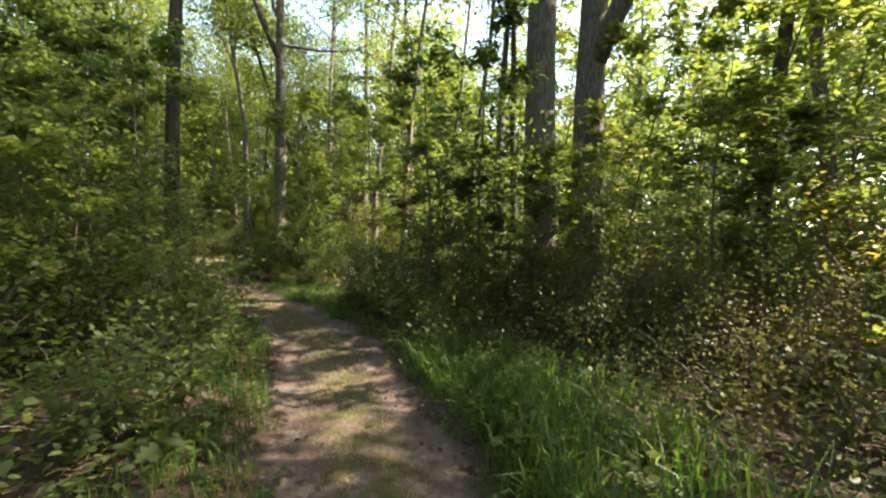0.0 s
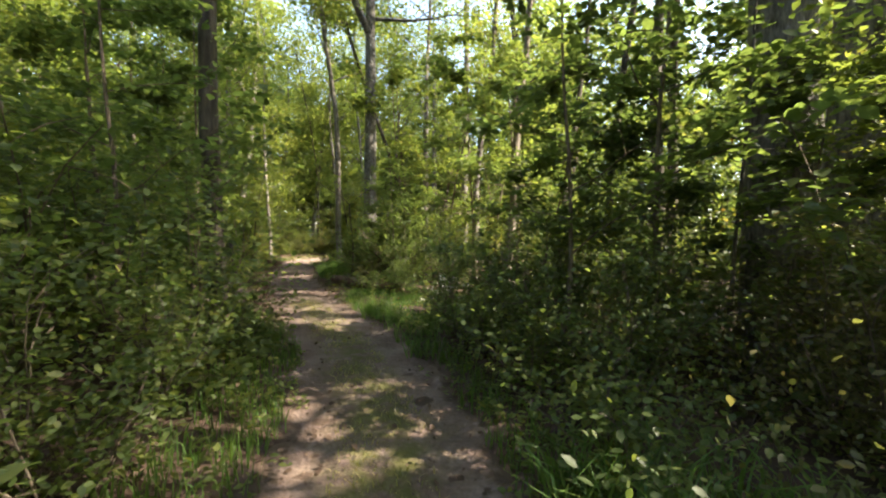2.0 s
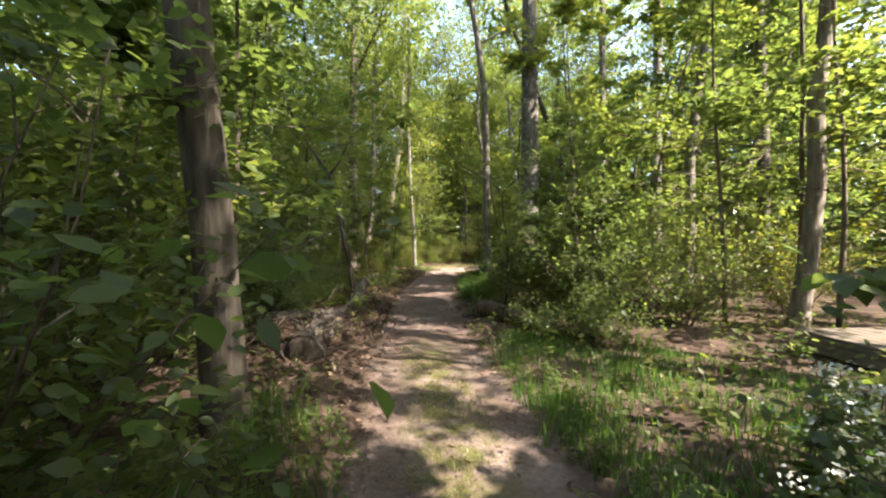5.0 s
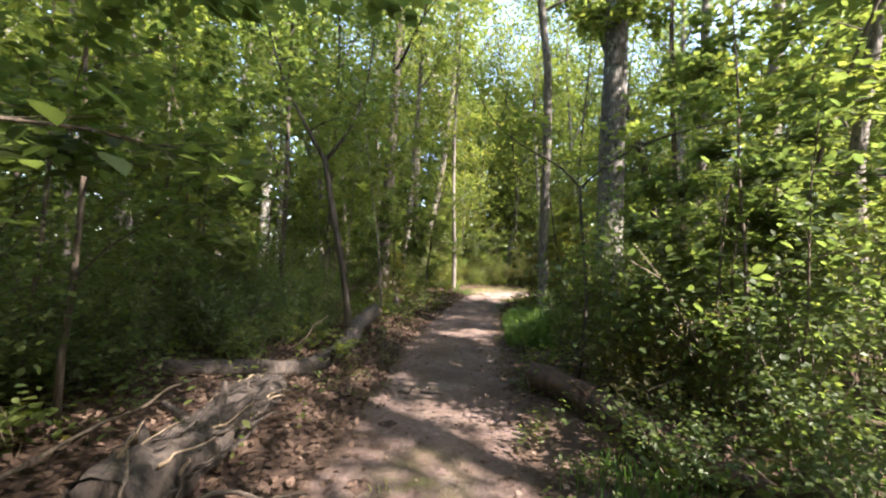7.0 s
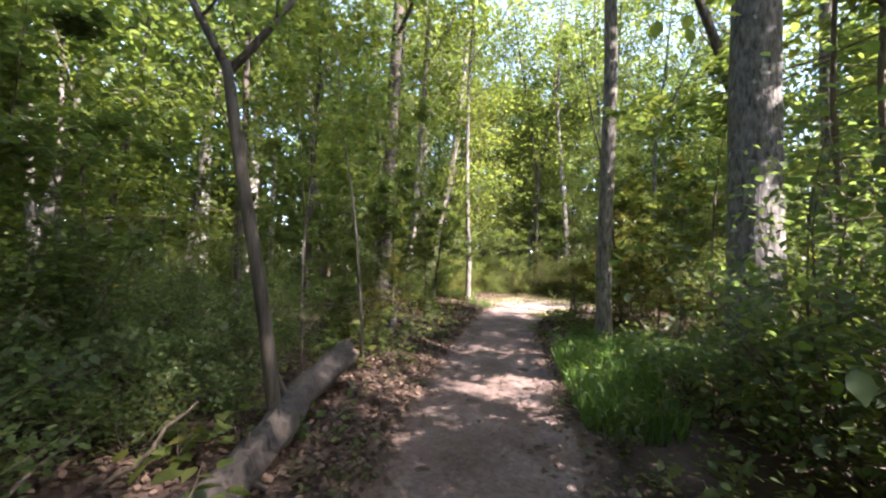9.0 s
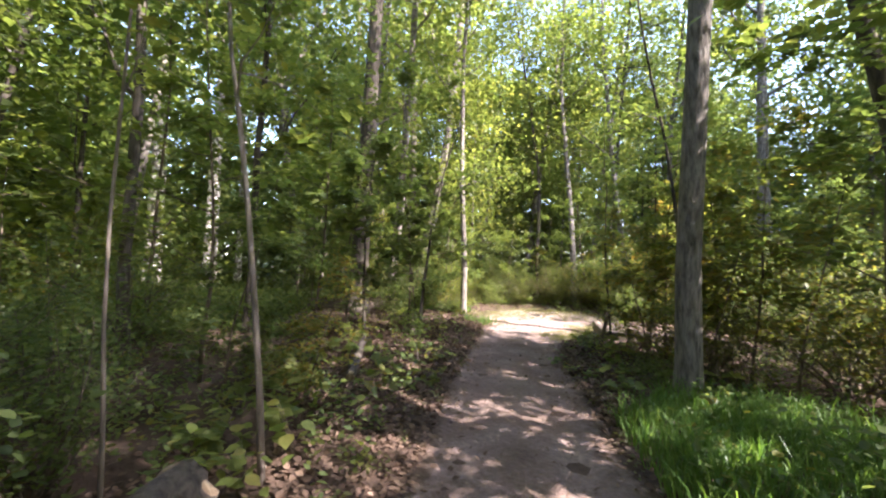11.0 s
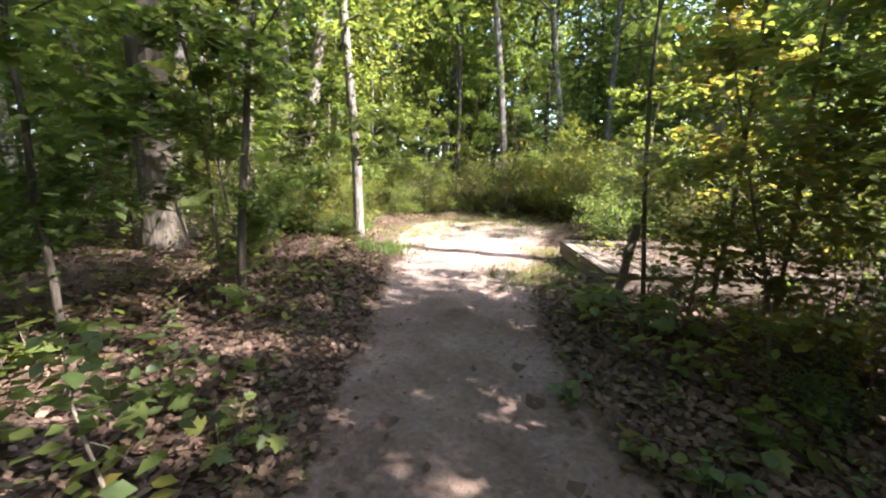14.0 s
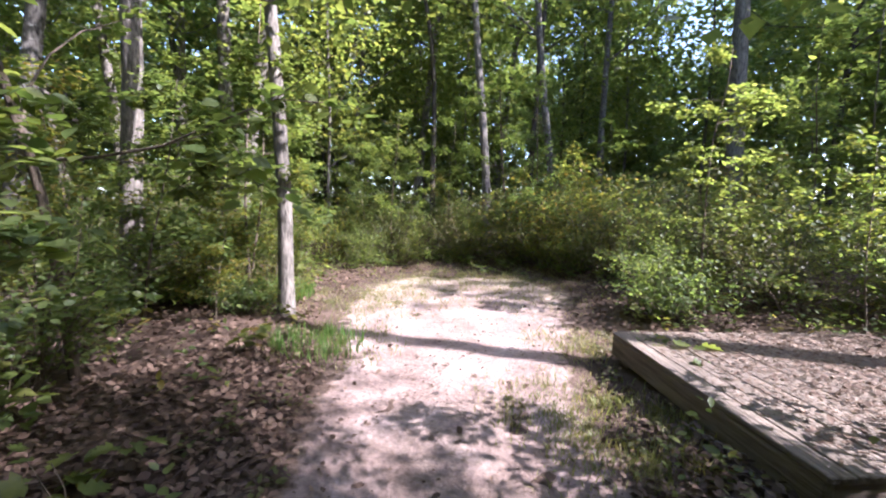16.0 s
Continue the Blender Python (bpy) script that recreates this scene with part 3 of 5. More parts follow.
TREE_WORDS = ["grey forest tree with a leafy crown", "slim dark forest tree with yellow-green leaves", "tall forked grey forest tree", "thin dark young forest tree", "lichen-flecked grey forest tree", "slender tree with yellow-green leaves"]
first = {}


made = [0, 0]
for _ in range(9000):
    x, y = rng.uniform(-66, 48), rng.uniform(-22, 84)
    e = float(beside(np.array([x]), np.array([y]))[0][0])
    far = int(e > 13)
    if not in_sight(x, y) or made[far] >= (46, 105)[far] or e < 4.2 or e > 50 or not clear_of(x, y, (2.3, 3.6)[far]) or open_ground(x, y, 1.6) or shades_clearing(x, y, 21, 0.3, 2.4):
        continue
    k = int(rng.integers(0, 6))
    taken.append((x, y, 1.0))
    a, s = rng.uniform(0, 360), rng.uniform(0.8, 1.15)
    if glimpse(x, y):
        continue
    if (far, k) not in first:
        first[far, k] = plant("tree", TREE, TREE_KINDS[far][k], x, y, a, s, TREE_WORDS[k], "tree", "forest trees")
    else:
        replant(first[far, k], x, y, a, s)
    made[far] += 1

# unseen trees added behind the walker's back, to keep sky light out
around = np.random.default_rng(2024)
behind = 0
for _ in range(4000):
    x, y = around.uniform(-52, 34), around.uniform(-44, 16)
    e = float(beside(np.array([x]), np.array([y]))[0][0])
    if in_sight(x, y) or e < 5.5 or e > 34 or not clear_of(x, y, 3.4) or shades_clearing(x, y, 21, 0.3, 2.4):
        continue
    k = int(around.integers(0, 6))
    taken.append((x, y, 1.0))
    replant(first[1, k], x, y, around.uniform(0, 360), around.uniform(0.85, 1.15))
    behind += 1
    if behind >= 80:
        break
# added light blockers: an unseen tree against the sun, two against the western sky
for k, x, y, a in ((4, 13.5, 4.4, 200), (3, -17.4, 16.2, 40), (0, -21.4, 22.9, 120)):
    replant(first[0, k], x, y, a, 1.0)
    taken.append((x, y, 1.0))

# saplings
def sapling_kinds(seed, f, g, shape="leaf"):
    return [
        sapling_meshes(seed, 5.5, 0.06, int(2000 * f), 0.1 * g, M_LIME, shape, reach=0.28, twigs=f > 0.5),
        sapling_meshes(seed + 1, 4.0, 0.045, int(3400 * f), 0.09 * g, M_DARK, shape, base=0.12, twigs=f > 0.5),
        sapling_meshes(seed + 2, 7.5, 0.09, int(2400 * f), 0.115 * g, M_LIME, shape, base=0.22, twigs=f > 0.5),
        sapling_meshes(seed + 3, 3.0, 0.035, int(1300 * f), 0.08 * g, M_AUTUMN, shape, base=0.1, twigs=f > 0.5),
        sapling_meshes(seed + 4, 6.0, 0.07, int(2000 * f), 0.105 * g, M_DARK, shape, base=0.2, twigs=f > 0.5),
        sapling_meshes(seed + 5, 4.5, 0.05, int(420 * f), 0.17 * g, M_LIME, "maple" if f >= 1 else "leaf", base=0.25, width=0.4, twigs=f > 0.5),
    ]


SAP_KINDS = [sapling_kinds(60, 1.15, 1.05, "oval"), sapling_kinds(160, 0.38, 2.0), sapling_kinds(260, 1.3, 1.0)]
SAP_WORDS = ["leafy yellow-green sapling with a thin stem", "leafy green sapling in the understory", "tall young tree with layered bright leaves", "sapling with yellow and rust turning leaves", "tall shaded green sapling of the understory", "maple sapling with broad lobed leaves"]
firsts = {}
spots = []


def sapling(k, x, y, a, s, far=0):
    if (far, k) not in firsts:
        firsts[far, k] = plant("sapling", SAP, SAP_KINDS[far][k], x, y, a, s, SAP_WORDS[k], "sapling", "saplings")
        return firsts[far, k]
    return replant(firsts[far, k], x, y, a, s)


# saplings of the path's edge: kind, place, turn, size
def kept_off(x, y, gap):
    """The place, moved away from the path until it clears it by the gap."""
    for _ in range(30):
        q = np.hypot(TRACK[:, 0] - x, TRACK[:, 1] - y) - TRACK_HALF
        k = int(np.argmin(q))
        if q[k] >= gap:
            break
        d = np.array([x, y]) - TRACK[k]
        d /= np.linalg.norm(d) + 1e-9
        x, y = x + d[0] * 0.06, y + d[1] * 0.06
    return x, y


NEAR_SAPLINGS = [(5, -15.6, 19.0, 120, 0.9), (1, -15.9, 17.6, 40, 1.0), (5, -16.4, 17.2, 200, 1.1), (3, -11.75, 20.6, 10, 0.8), (0, -11.0, 20.9, 60, 0.7), (3, -10.9, 22.0, 90, 1.0), (3, -10.2, 21.0, 200, 1.1),
                 (3, -12.2, 14.9, 20, 0.5), (1, -13.3, 14.6, 100, 0.6), (0, -14.2, 14.6, 220, 0.9), (0, -18.1, 23.5, 70, 0.8), (1, -18.6, 23.2, 170, 0.9), (3, -17.9, 22.2, 70, 0.5), (3, -18.6, 22.6, 70, 0.7), (1, -18.9, 21.9, 150, 0.8), 
                 (4, -6.9, 8.5, 0, 1.0), (1, -7.6, 7.9, 60, 1.1), (4, -4.5, 5.6, 60, 0.8), (1, -5.3, 4.2, 0, 0.9), (4, -6.0, 6.5, 130, 0.85), (0, -3.9, 4.0, 0, 0.55), (1, 0.1, 8.3, 50, 0.7), (4, -0.5, 7.4, 20, 0.85), (1, -0.9, 8.7, 70, 1.0), (4, 0.5, 8.0, 170, 1.05), (4, 0.9, 9.3, 150, 0.9), (0, 2.0, 6.5, 250, 0.6), (0, 3.6, 5.8, 20, 0.8), (2, 4.6, 7.2, 20, 0.8), (0, 2.6, 7.9, 20, 0.75), (1, 1.2, 7.2, 70, 0.75), (2, 3.9, 9.6, 20, 0.9), (0, 5.2, 9.0, 20, 1.0), (1, 4.4, 5.2, 160, 0.9), (0, 5.6, 6.0, 10, 1.0), (2, 6.6, 7.6, 100, 0.9), (4, 3.2, 8.6, 10, 0.7),
                 (1, -5.2, 14.2, 10, 0.7), (1, -5.6, 13.8, 330, 0.65), (4, -5.0, 12.9, 30, 0.6), (4, -8.6, 9.2, 60, 0.8), (4, -10.1, 9.0, 60, 0.9), (1, -12.2, 10.9, 60, 0.9), (4, -11.4, 10.2, 10, 0.8),
                 (0, -8.5, 18.9, 40, 0.9), (3, -9.2, 19.6, 0, 1.0), (0, -12.6, 26.4, 40, 0.7), (3, -11.0, 25.6, 40, 0.8), (3, -14.6, 29.9, 140, 1.0), (2, -17.2, 30.9, 0, 0.75), (1, -15.7, 19.3, 0, 0.75), (2, -6.6, 17.9, 0, 1.05), (2, -5.2, 18.7, 60, 1.2), (2, -7.0, 19.3, 0, 1.15), (2, -6.1, 20.2, 80, 1.2), (2, -17.5, 20.7, 30, 0.95), (4, -1.9, 14.3, 0, 1.1), (4, -3.2, 14.8, 90, 1.15), (3, -10.5, 19.9, 30, 1.0), (3, -11.05, 20.3, 140, 0.85), (0, -10.2, 20.6, 200, 0.7), (3, -9.7, 20.1, 250, 1.15), (3, -10.1, 19.4, 310, 0.8), (0, -19.4, 28.0, 0, 0.7), (3, -19.8, 24.6, 0, 0.8), (0, -18.9, 30.2, 80, 0.75)]
for k, x, y, a, s in NEAR_SAPLINGS:
    x, y = kept_off(x, y, 0.7 + 0.3 * s)
    sapling(k, x, y, a, s)
    spots.append((x, y))
made = [0, 0]
for _ in range(12000):
    x, y = rng.uniform(-46, 26), rng.uniform(-10, 60)
    e = float(beside(np.array([x]), np.array([y]))[0][0])
    far = int(e > 8.5)
    if not in_sight(x, y) or made[far] >= (75, 150)[far] or e < 2.4 or e > 28 or rng.random() < (e - 8) / 30 or open_ground(x, y, 0.9) or shades_clearing(x, y, 5, 0.25, 0.6):
        continue
    if any((x - a) ** 2 + (y - b) ** 2 < (1.6 + 0.5 * far) ** 2 for a, b in spots):
        continue
    spots.append((x, y))
    k = int(rng.choice(6, p=[0.24, 0.17, 0.2, 0.14, 0.13, 0.12]))
    a, s = rng.uniform(0, 360), rng.uniform(0.7, 1.2) * (0.75 if e < 3.2 else 1)
    if not glimpse(x, y) and not dims(x, y, 5 * s):
        sapling(k, x, y, a, s, 1 if far else 2)
    made[far] += 1

# bushes
def bush_kinds(seed, f, g, shape="leaf"):
    return [
        bush_meshes(seed, 1.7, 1.0, int(2300 * f), 0.062 * g, M_DARK, shape, twigs=f > 0.5),
        bush_meshes(seed + 1, 1.5, 0.9, int(2400 * f), 0.052 * g, M_BRUSH, shape, twigs=f > 0.5),
        bush_meshes(seed + 2, 1.9, 1.1, int(2500 * f), 0.07 * g, M_LIME, shape, twigs=f > 0.5),
        bush_meshes(seed + 3, 1.6, 1.0, int(2000 * f), 0.065 * g, M_AUTUMN, shape, twigs=f > 0.5),
        bush_meshes(seed + 4, 1.0, 0.8, int(1200 * f), 0.075 * g, M_DARK, "oval", twigs=f > 0.5),
    ]


BUSH_KINDS = [bush_kinds(80, 1.1, 0.98, "oval"), bush_kinds(180, 0.36, 1.9), bush_kinds(280, 1.4, 0.9)]
BUSH_WORDS = ["dense dark green leafy bush", "dry brushy shrub with small mixed leaves", "dense yellow-green leafy bush", "bush with yellow and rust autumn leaves", "low bush with broad green leaves"]
bfirst = {}


def bush(k, x, y, a, s, far=0):
    if (far, k) not in bfirst:
        bfirst[far, k] = plant("bush", BUSH, BUSH_KINDS[far][k], x, y, a, s, BUSH_WORDS[k], "bush", "bushes")
        return bfirst[far, k]
    return replant(bfirst[far, k], x, y, a, s)


NEAR_BUSHES = [
    (0, -0.15, 6.5, 0.8), (0, -0.8, 7.7, 0.9),
    (0, -10.7, 10.1, 0.8), (0, -11.4, 10.9, 0.85), (0, -12.1, 11.7, 0.85), (0, -12.9, 12.5, 0.9), (0, -13.5, 13.3, 0.9), (4, -10.2, 9.4, 1.0), (0, -12.1, 13.2, 0.65), (4, -11.5, 12.5, 0.8), (0, -11.9, 9.7, 0.8), (0, -13.0, 10.9, 0.8),
    (2, -19.3, 26.8, 0.6), (3, -18.5, 27.8, 0.75), (3, -17.6, 28.5, 0.75), (1, -16.8, 28.9, 0.9), (3, -15.9, 29.1, 0.85), (3, -14.9, 29.2, 0.9), (1, -14.1, 29.0, 0.85), (3, -13.3, 28.4, 0.8), (1, -17.9, 29.3, 1.2), (3, -16.2, 30.0, 1.3), (3, -14.6, 30.1, 1.5), (1, -19.4, 28.2, 1.1),
    (1, -9.9, 19.7, 0.7), (3, -10.6, 20.6, 0.7), (0, -17.5, 20.4, 0.9), (4, -9.9, 10.9, 0.6), (4, -10.4, 11.7, 0.6), (0, -9.4, 9.5, 0.5), (4, -10.8, 12.4, 0.5), (1, -5.5, 13.0, 0.75), (0, -4.6, 12.6, 0.7), (3, -6.1, 13.6, 0.6),
    (4, -0.9, 6.6, 0.8), (0, -1.5, 7.6, 0.7), (4, -0.2, 5.4, 0.7), (0, -1.9, 8.3, 0.75), (4, -1.2, 8.4, 0.9), (4, -10.9, 19.8, 0.35), (4, -10.5, 18.9, 0.4), (4, -5.2, 12.1, 0.55), (4, -4.4, 12.0, 0.6),
    (0, -2.95, 4.3, 0.8), (0, -3.6, 5.8, 1.05), (4, -2.3, 2.7, 0.9), (0, -4.5, 4.6, 1.5), (0, -5.1, 6.6, 1.3), (4, -4.2, 7.0, 0.8), (0, -5.9, 5.4, 1.7), (0, -4.1, 3.0, 1.3), (2, -6.9, 7.0, 1.4), (4, -9.3, 7.2, 0.7),
    (1, 1.9, 4.6, 0.85), (1, 1.4, 6.3, 1.0), (0, 0.2, 7.4, 0.95), (0, -0.6, 8.7, 1.0), (0, 0.8, 8.5, 1.2), (1, 2.7, 5.6, 1.2), (1, 3.3, 4.2, 1.0), (1, 3.5, 6.8, 1.3), (2, 0.4, 10.1, 1.15), (0, -0.7, 11.6, 1.0), (1, 2.2, 7.2, 1.1), (0, -0.5, 10.0, 0.9),
    (0, -4.9, 13.3, 1.35), (2, -5.9, 14.3, 1.0), (0, -3.7, 14.2, 1.05), (2, -5.3, 15.1, 1.3), (0, -6.7, 14.9, 1.25), (0, -7.2, 15.6, 0.9), (4, -7.9, 16.0, 0.9), (0, -5.9, 16.4, 1.5), (2, -4.2, 16.4, 1.3),
    (4, -10.6, 10.8, 1.0), (4, -9.6, 9.0, 1.1), (4, -11.9, 12.2, 1.0), (4, -11.3, 11.6, 0.8), (0, -9.2, 7.9, 1.3), (0, -12.6, 11.2, 1.2), (0, -11.0, 9.4, 1.2), (4, -8.4, 8.4, 0.8),
    (3, -8.2, 19.6, 1.1), (1, -8.7, 20.6, 1.2), (3, -8.9, 21.9, 1.0), (2, -7.0, 18.9, 1.2),
    (2, -13.4, 25.4, 0.65), (4, -12.9, 25.3, 0.8), (1, -11.4, 26.9, 1.2), (0, -9.6, 25.6, 1.3), (2, -12.7, 27.2, 1.1), (1, -13.6, 29.5, 1.4), (3, -14.9, 30.6, 1.3), (0, -16.4, 31.0, 1.2), (2, -18.0, 30.6, 1.1), (2, -19.8, 29.2, 1.0),
    (3, -20.8, 27.4, 1.0), (2, -20.0, 25.2, 0.8), (0, -15.8, 32.3, 1.7), (1, -13.9, 31.6, 1.8), (2, -9.0, 27.6, 1.5), (3, -8.3, 23.4, 1.3), (2, -19.3, 22.9, 0.8), (0, -19.2, 21.7, 0.6), (1, -19.7, 22.4, 0.6), (1, -19.0, 21.0, 0.5), (3, -18.1, 23.3, 0.45), (4, -18.0, 22.6, 0.5), (1, -12.2, 28.2, 1.5), (3, -10.2, 26.8, 1.2), (2, -15.6, 31.2, 1.4),
]
for k, x, y, s in NEAR_BUSHES:
    x, y = kept_off(x, y, (0.85, 0.75, 0.95, 0.85, 0.7)[k] * s * 0.95)
    bush(k, x, y, rng.uniform(0, 360), s, 0 if beside(np.array([x]), np.array([y]))[0][0] < 2.6 else 2)
made = [0, 0]
held = [(x, y) for _, x, y, _ in NEAR_BUSHES]
for _ in range(12000):
    x, y = rng.uniform(-40, 24), rng.uniform(-8, 52)
    e = float(beside(np.array([x]), np.array([y]))[0][0])
    far = int(e > 7)
    if not in_sight(x, y) or made[far] >= (45, 115)[far] or e < 2.2 or e > 22 or open_ground(x, y, 0.9) or any((x - a) ** 2 + (y - b) ** 2 < 1.75 ** 2 for a, b in held):
        continue
    held.append((x, y))
    k = int(rng.choice(5, p=[0.3, 0.15, 0.25, 0.2, 0.1]))
    a, s = rng.uniform(0, 360), rng.uniform(0.8, 1.5)
    if not glimpse(x, y):
        bush(k, x, y, a, s, 1 if far else 2)
    made[far] += 1

# the wood beyond, where nothing can be told apart
for mat, seed, words in ((M_LIME, 7, "distant yellow-green woodland foliage"), (M_DARK, 8, "distant shaded woodland foliage")):
    r = np.random.default_rng(seed)
    cx, cy = r.uniform(-80, 60, 8000), r.uniform(-40, 100, 8000)
    e = beside(cx, cy)[0]
    ok = (e > 17) & (e < 62) & ((cy > -0.4 * cx - 1.5) | (cx < -22)) & (cy > 1) & (cx < 1.2 * cy + 6)
    cx, cy = cx[ok][:2300], cy[ok][:2300]
    cz = r.uniform(0, 1, len(cx)) ** (1.2 if seed == 7 else 2.2) * np.interp(beside(cx, cy)[0], [17, 60], [9, 24])
    c = np.repeat(np.stack([cx, cy, cz], 1), 18, 0)
    c += r.normal(0, 1, c.shape) * np.array([1.3, 1.3, 0.8])
    c[:, 2] = np.abs(c[:, 2])
    bag = Bag()
    leaves(bag, c, 0.7, r, "leaf", width=0.36)
    tagged(piece("distant_foliage", bag.mesh("distant_foliage", mat)), words, "foliage", kind="stuff")

for seed, n, box4, zs, mat, words in ((9, 1500, (-60, 0, 6, 62), (3, 21), M_LIME, "yellow-green foliage high in the wood"), (10, 1200, (-60, 0, 6, 62), (1, 20), M_DARK, "shaded green foliage high in the wood"), (12, 700, (9, 30, 6, 40), (1, 10), M_LIME, "sunlit woodland foliage beyond the brush"), (14, 500, (-42, -22, 5, 20), (0, 9), M_LIME, "yellow-green foliage low in the wood")):
    r = np.random.default_rng(seed)
    cx, cy = r.uniform(box4[0], box4[1], n * 5), r.uniform(box4[2], box4[3], n * 5)
    e = beside(cx, cy)[0]
    ok = (e > 11) & (e < 30) & ((cy > 31) | (cx < -21) | (cx > 8))
    cx, cy = cx[ok][:n], cy[ok][:n]
    c = np.repeat(np.stack([cx, cy, r.uniform(zs[0], zs[1], len(cx))], 1), 20, 0)
    c += r.normal(0, 1, c.shape) * np.array([0.9, 0.9, 0.45])
    bag = Bag()
    leaves(bag, c, 0.26 if seed == 12 else 0.34, r, "leaf", width=0.36)
    tagged(piece("distant_foliage", bag.mesh("distant_foliage", mat)), words, "foliage", kind="stuff")

# set 15 is added out of view, only to hold back sky light
for seed, n, zs, size, mat, words in ((15, 1000, (0, 11), 0.5, M_DARK, "unseen foliage added behind the track's start to block sky light"), (16, 1300, (5, 19), 0.22, M_LIME, "fine yellow-green leaves high over the clearing's far side"), (17, 900, (3, 17), 0.22, M_DARK, "fine green leaves high over the clearing's far side"), (18, 800, (4, 24), 0.26, M_LIME, "fine yellow-green leaves high in the wood beyond the track")):
    r = np.random.default_rng(seed)
    box4 = (-55, 34, -46, 16) if seed == 15 else (-8, 16, 32, 50) if seed == 18 else (-50, -4, 20, 56)
    cx, cy = r.uniform(box4[0], box4[1], n * 8), r.uniform(box4[2], box4[3], n * 8)
    e = beside(cx, cy)[0]
    ok = (e > 9) & (e < 36) & (cy < -0.4 * cx - 6) & (cx < 14) if seed == 15 else (e > 7) & (e < (40 if seed == 18 else 24)) & ((cy > 30.5) | (cx < -23))
    cx, cy = cx[ok][:n], cy[ok][:n]
    cz = r.uniform(zs[0], zs[1], len(cx))
    gap = (cx > -21) & (cx < -11) & (cz > 8)
    c = np.repeat(np.stack([cx, cy, cz], 1)[~gap], 20, 0)
    c += r.normal(0, 1, c.shape) * np.array([1.0, 1.0, 0.4])
    c[:, 2] = np.abs(c[:, 2])
    bag = Bag()
    leaves(bag, c, size, r, "leaf", width=0.36)
    tagged(piece("distant_foliage", bag.mesh("distant_foliage", mat)), words, "foliage", kind="stuff")

# ---- logs ----


def log(name, pts, r0, r1, mat, label, seed, sides=18, rings=34, end_mat=None, knots=5):
    """A fallen trunk along a line: furrowed bark, pale broken ends and stubs of branches."""
    rng = np.random.default_rng(seed)
    pts = np.array(pts, float)
    t = np.linspace(0, len(pts) - 1, rings)
    line = np.stack([np.interp(t, np.arange(len(pts)), pts[:, k]) for k in range(3)], 1)
    for _ in range(4):
        line[1:-1] = (line[:-2] + 2 * line[1:-1] + line[2:]) / 4
    line[:, 2] += land(line[:, 0], line[:, 1])
    line[1:-1] += rng.normal(0, 0.006, (rings - 2, 3))
    radii = np.linspace(r0, r1, rings) * (1 + 0.08 * np.sin(np.linspace(0, 9, rings) + seed))
    ob = new(name)
    bag = Bag()
    bag.add(*tube(line, radii, sides, 0.13, rng, cap=False))
    piece("bark", bag.mesh("bark", mat, True), ob)
    for end, inner in ((0, 1), (-1, -2)):
        d = unit(line[end] - line[inner])
        bag = Bag()
        bag.add(*tube(np.array([line[end] - d * 0.05, line[end] - d * 0.01, line[end] + d * 0.012]), (radii[end] * 0.97, radii[end] * 0.95, radii[end] * 0.55), 14, 0.09, rng))
        piece("broken_end", bag.mesh("broken_end", end_mat or M_CUT), ob, "decayed broken end" if end_mat else "paler broken wood")
    for k in range(knots):
        i = int(rng.integers(3, rings - 3))
        d = unit(rng.normal(0, 1, 3) + UP * 0.8)
        bag = Bag()
        bag.add(*tube(bend(line[i] + d * radii[i] * 0.6, d, radii[i] * rng.uniform(0.8, 2.2), 4, rng, 0.1), np.array((0.24, 0.2, 0.15, 0.09)) * radii[i], 7, 0.06, rng))
        piece("branch_stub", bag.mesh("branch_stub", mat, True), ob)
    return tagged(ob, label, "log"), line, radii


log("fallen_log", [(-11.0, 13.75, 0.36), (-10.35, 13.0, 0.27), (-9.6, 12.35, 0.17), (-9.15, 11.85, 0.11), (-8.95, 11.3, 0.08), (-9.1, 10.85, 0.06), (-9.4, 10.45, 0.06), (-9.75, 10.05, 0.07)], 0.135, 0.095, M_LOG, "weathered grey curved log beside the track", 1, rings=46)
log("fallen_log", [(-6.92, 13.15, 0.12), (-6.3, 12.9, 0.1), (-5.6, 12.55, 0.1), (-5.0, 12.3, 0.09), (-4.4, 12.1, 0.07)], 0.17, 0.13, M_LOG_RED, "reddish-brown rotting log under a bush", 3)
log("fallen_log", [(-13.0, 15.9, 0.1), (-13.5, 16.3, 0.17), (-14.2, 16.9, 0.26)], 0.06, 0.045, M_LOG, "short mossy log among seedlings", 4, knots=2)

# the rotten trunk that has fallen into fibres
rotten, line, radii = log("rotten_log", [(-6.92, 9.32, 0.1), (-7.28, 9.78, 0.16), (-7.78, 10.26, 0.16), (-8.42, 10.76, 0.1)], 0.2, 0.13, M_LOG, "decayed fibrous log at the track's edge", 2, end_mat=M_LOG, knots=3)
fr = np.random.default_rng(77)
for k in range(96):
    i = int(fr.integers(1, len(line) - 7))
    ring = fr.uniform(-0.3, 3.4)
    across = unit(np.cross(line[i + 1] - line[i], UP))
    off = (across * math.cos(ring) + UP * math.sin(ring)) * radii[i] * 1.02
    strand = line[i:i + 7] + off + np.cumsum(fr.normal(0, 0.012, (7, 3)), 0) + across * np.linspace(0, fr.normal(0.02, 0.06), 7)[:, None]
    bag = Bag()
    bag.add(*tube(strand, np.linspace(fr.uniform(0.006, 0.013), 0.003, 7), 5, 0.1, fr))
    piece("splinter", bag.mesh("splinter", M_LOG if k % 7 else M_CUT, True), rotten)

# ---- wooden platforms ----


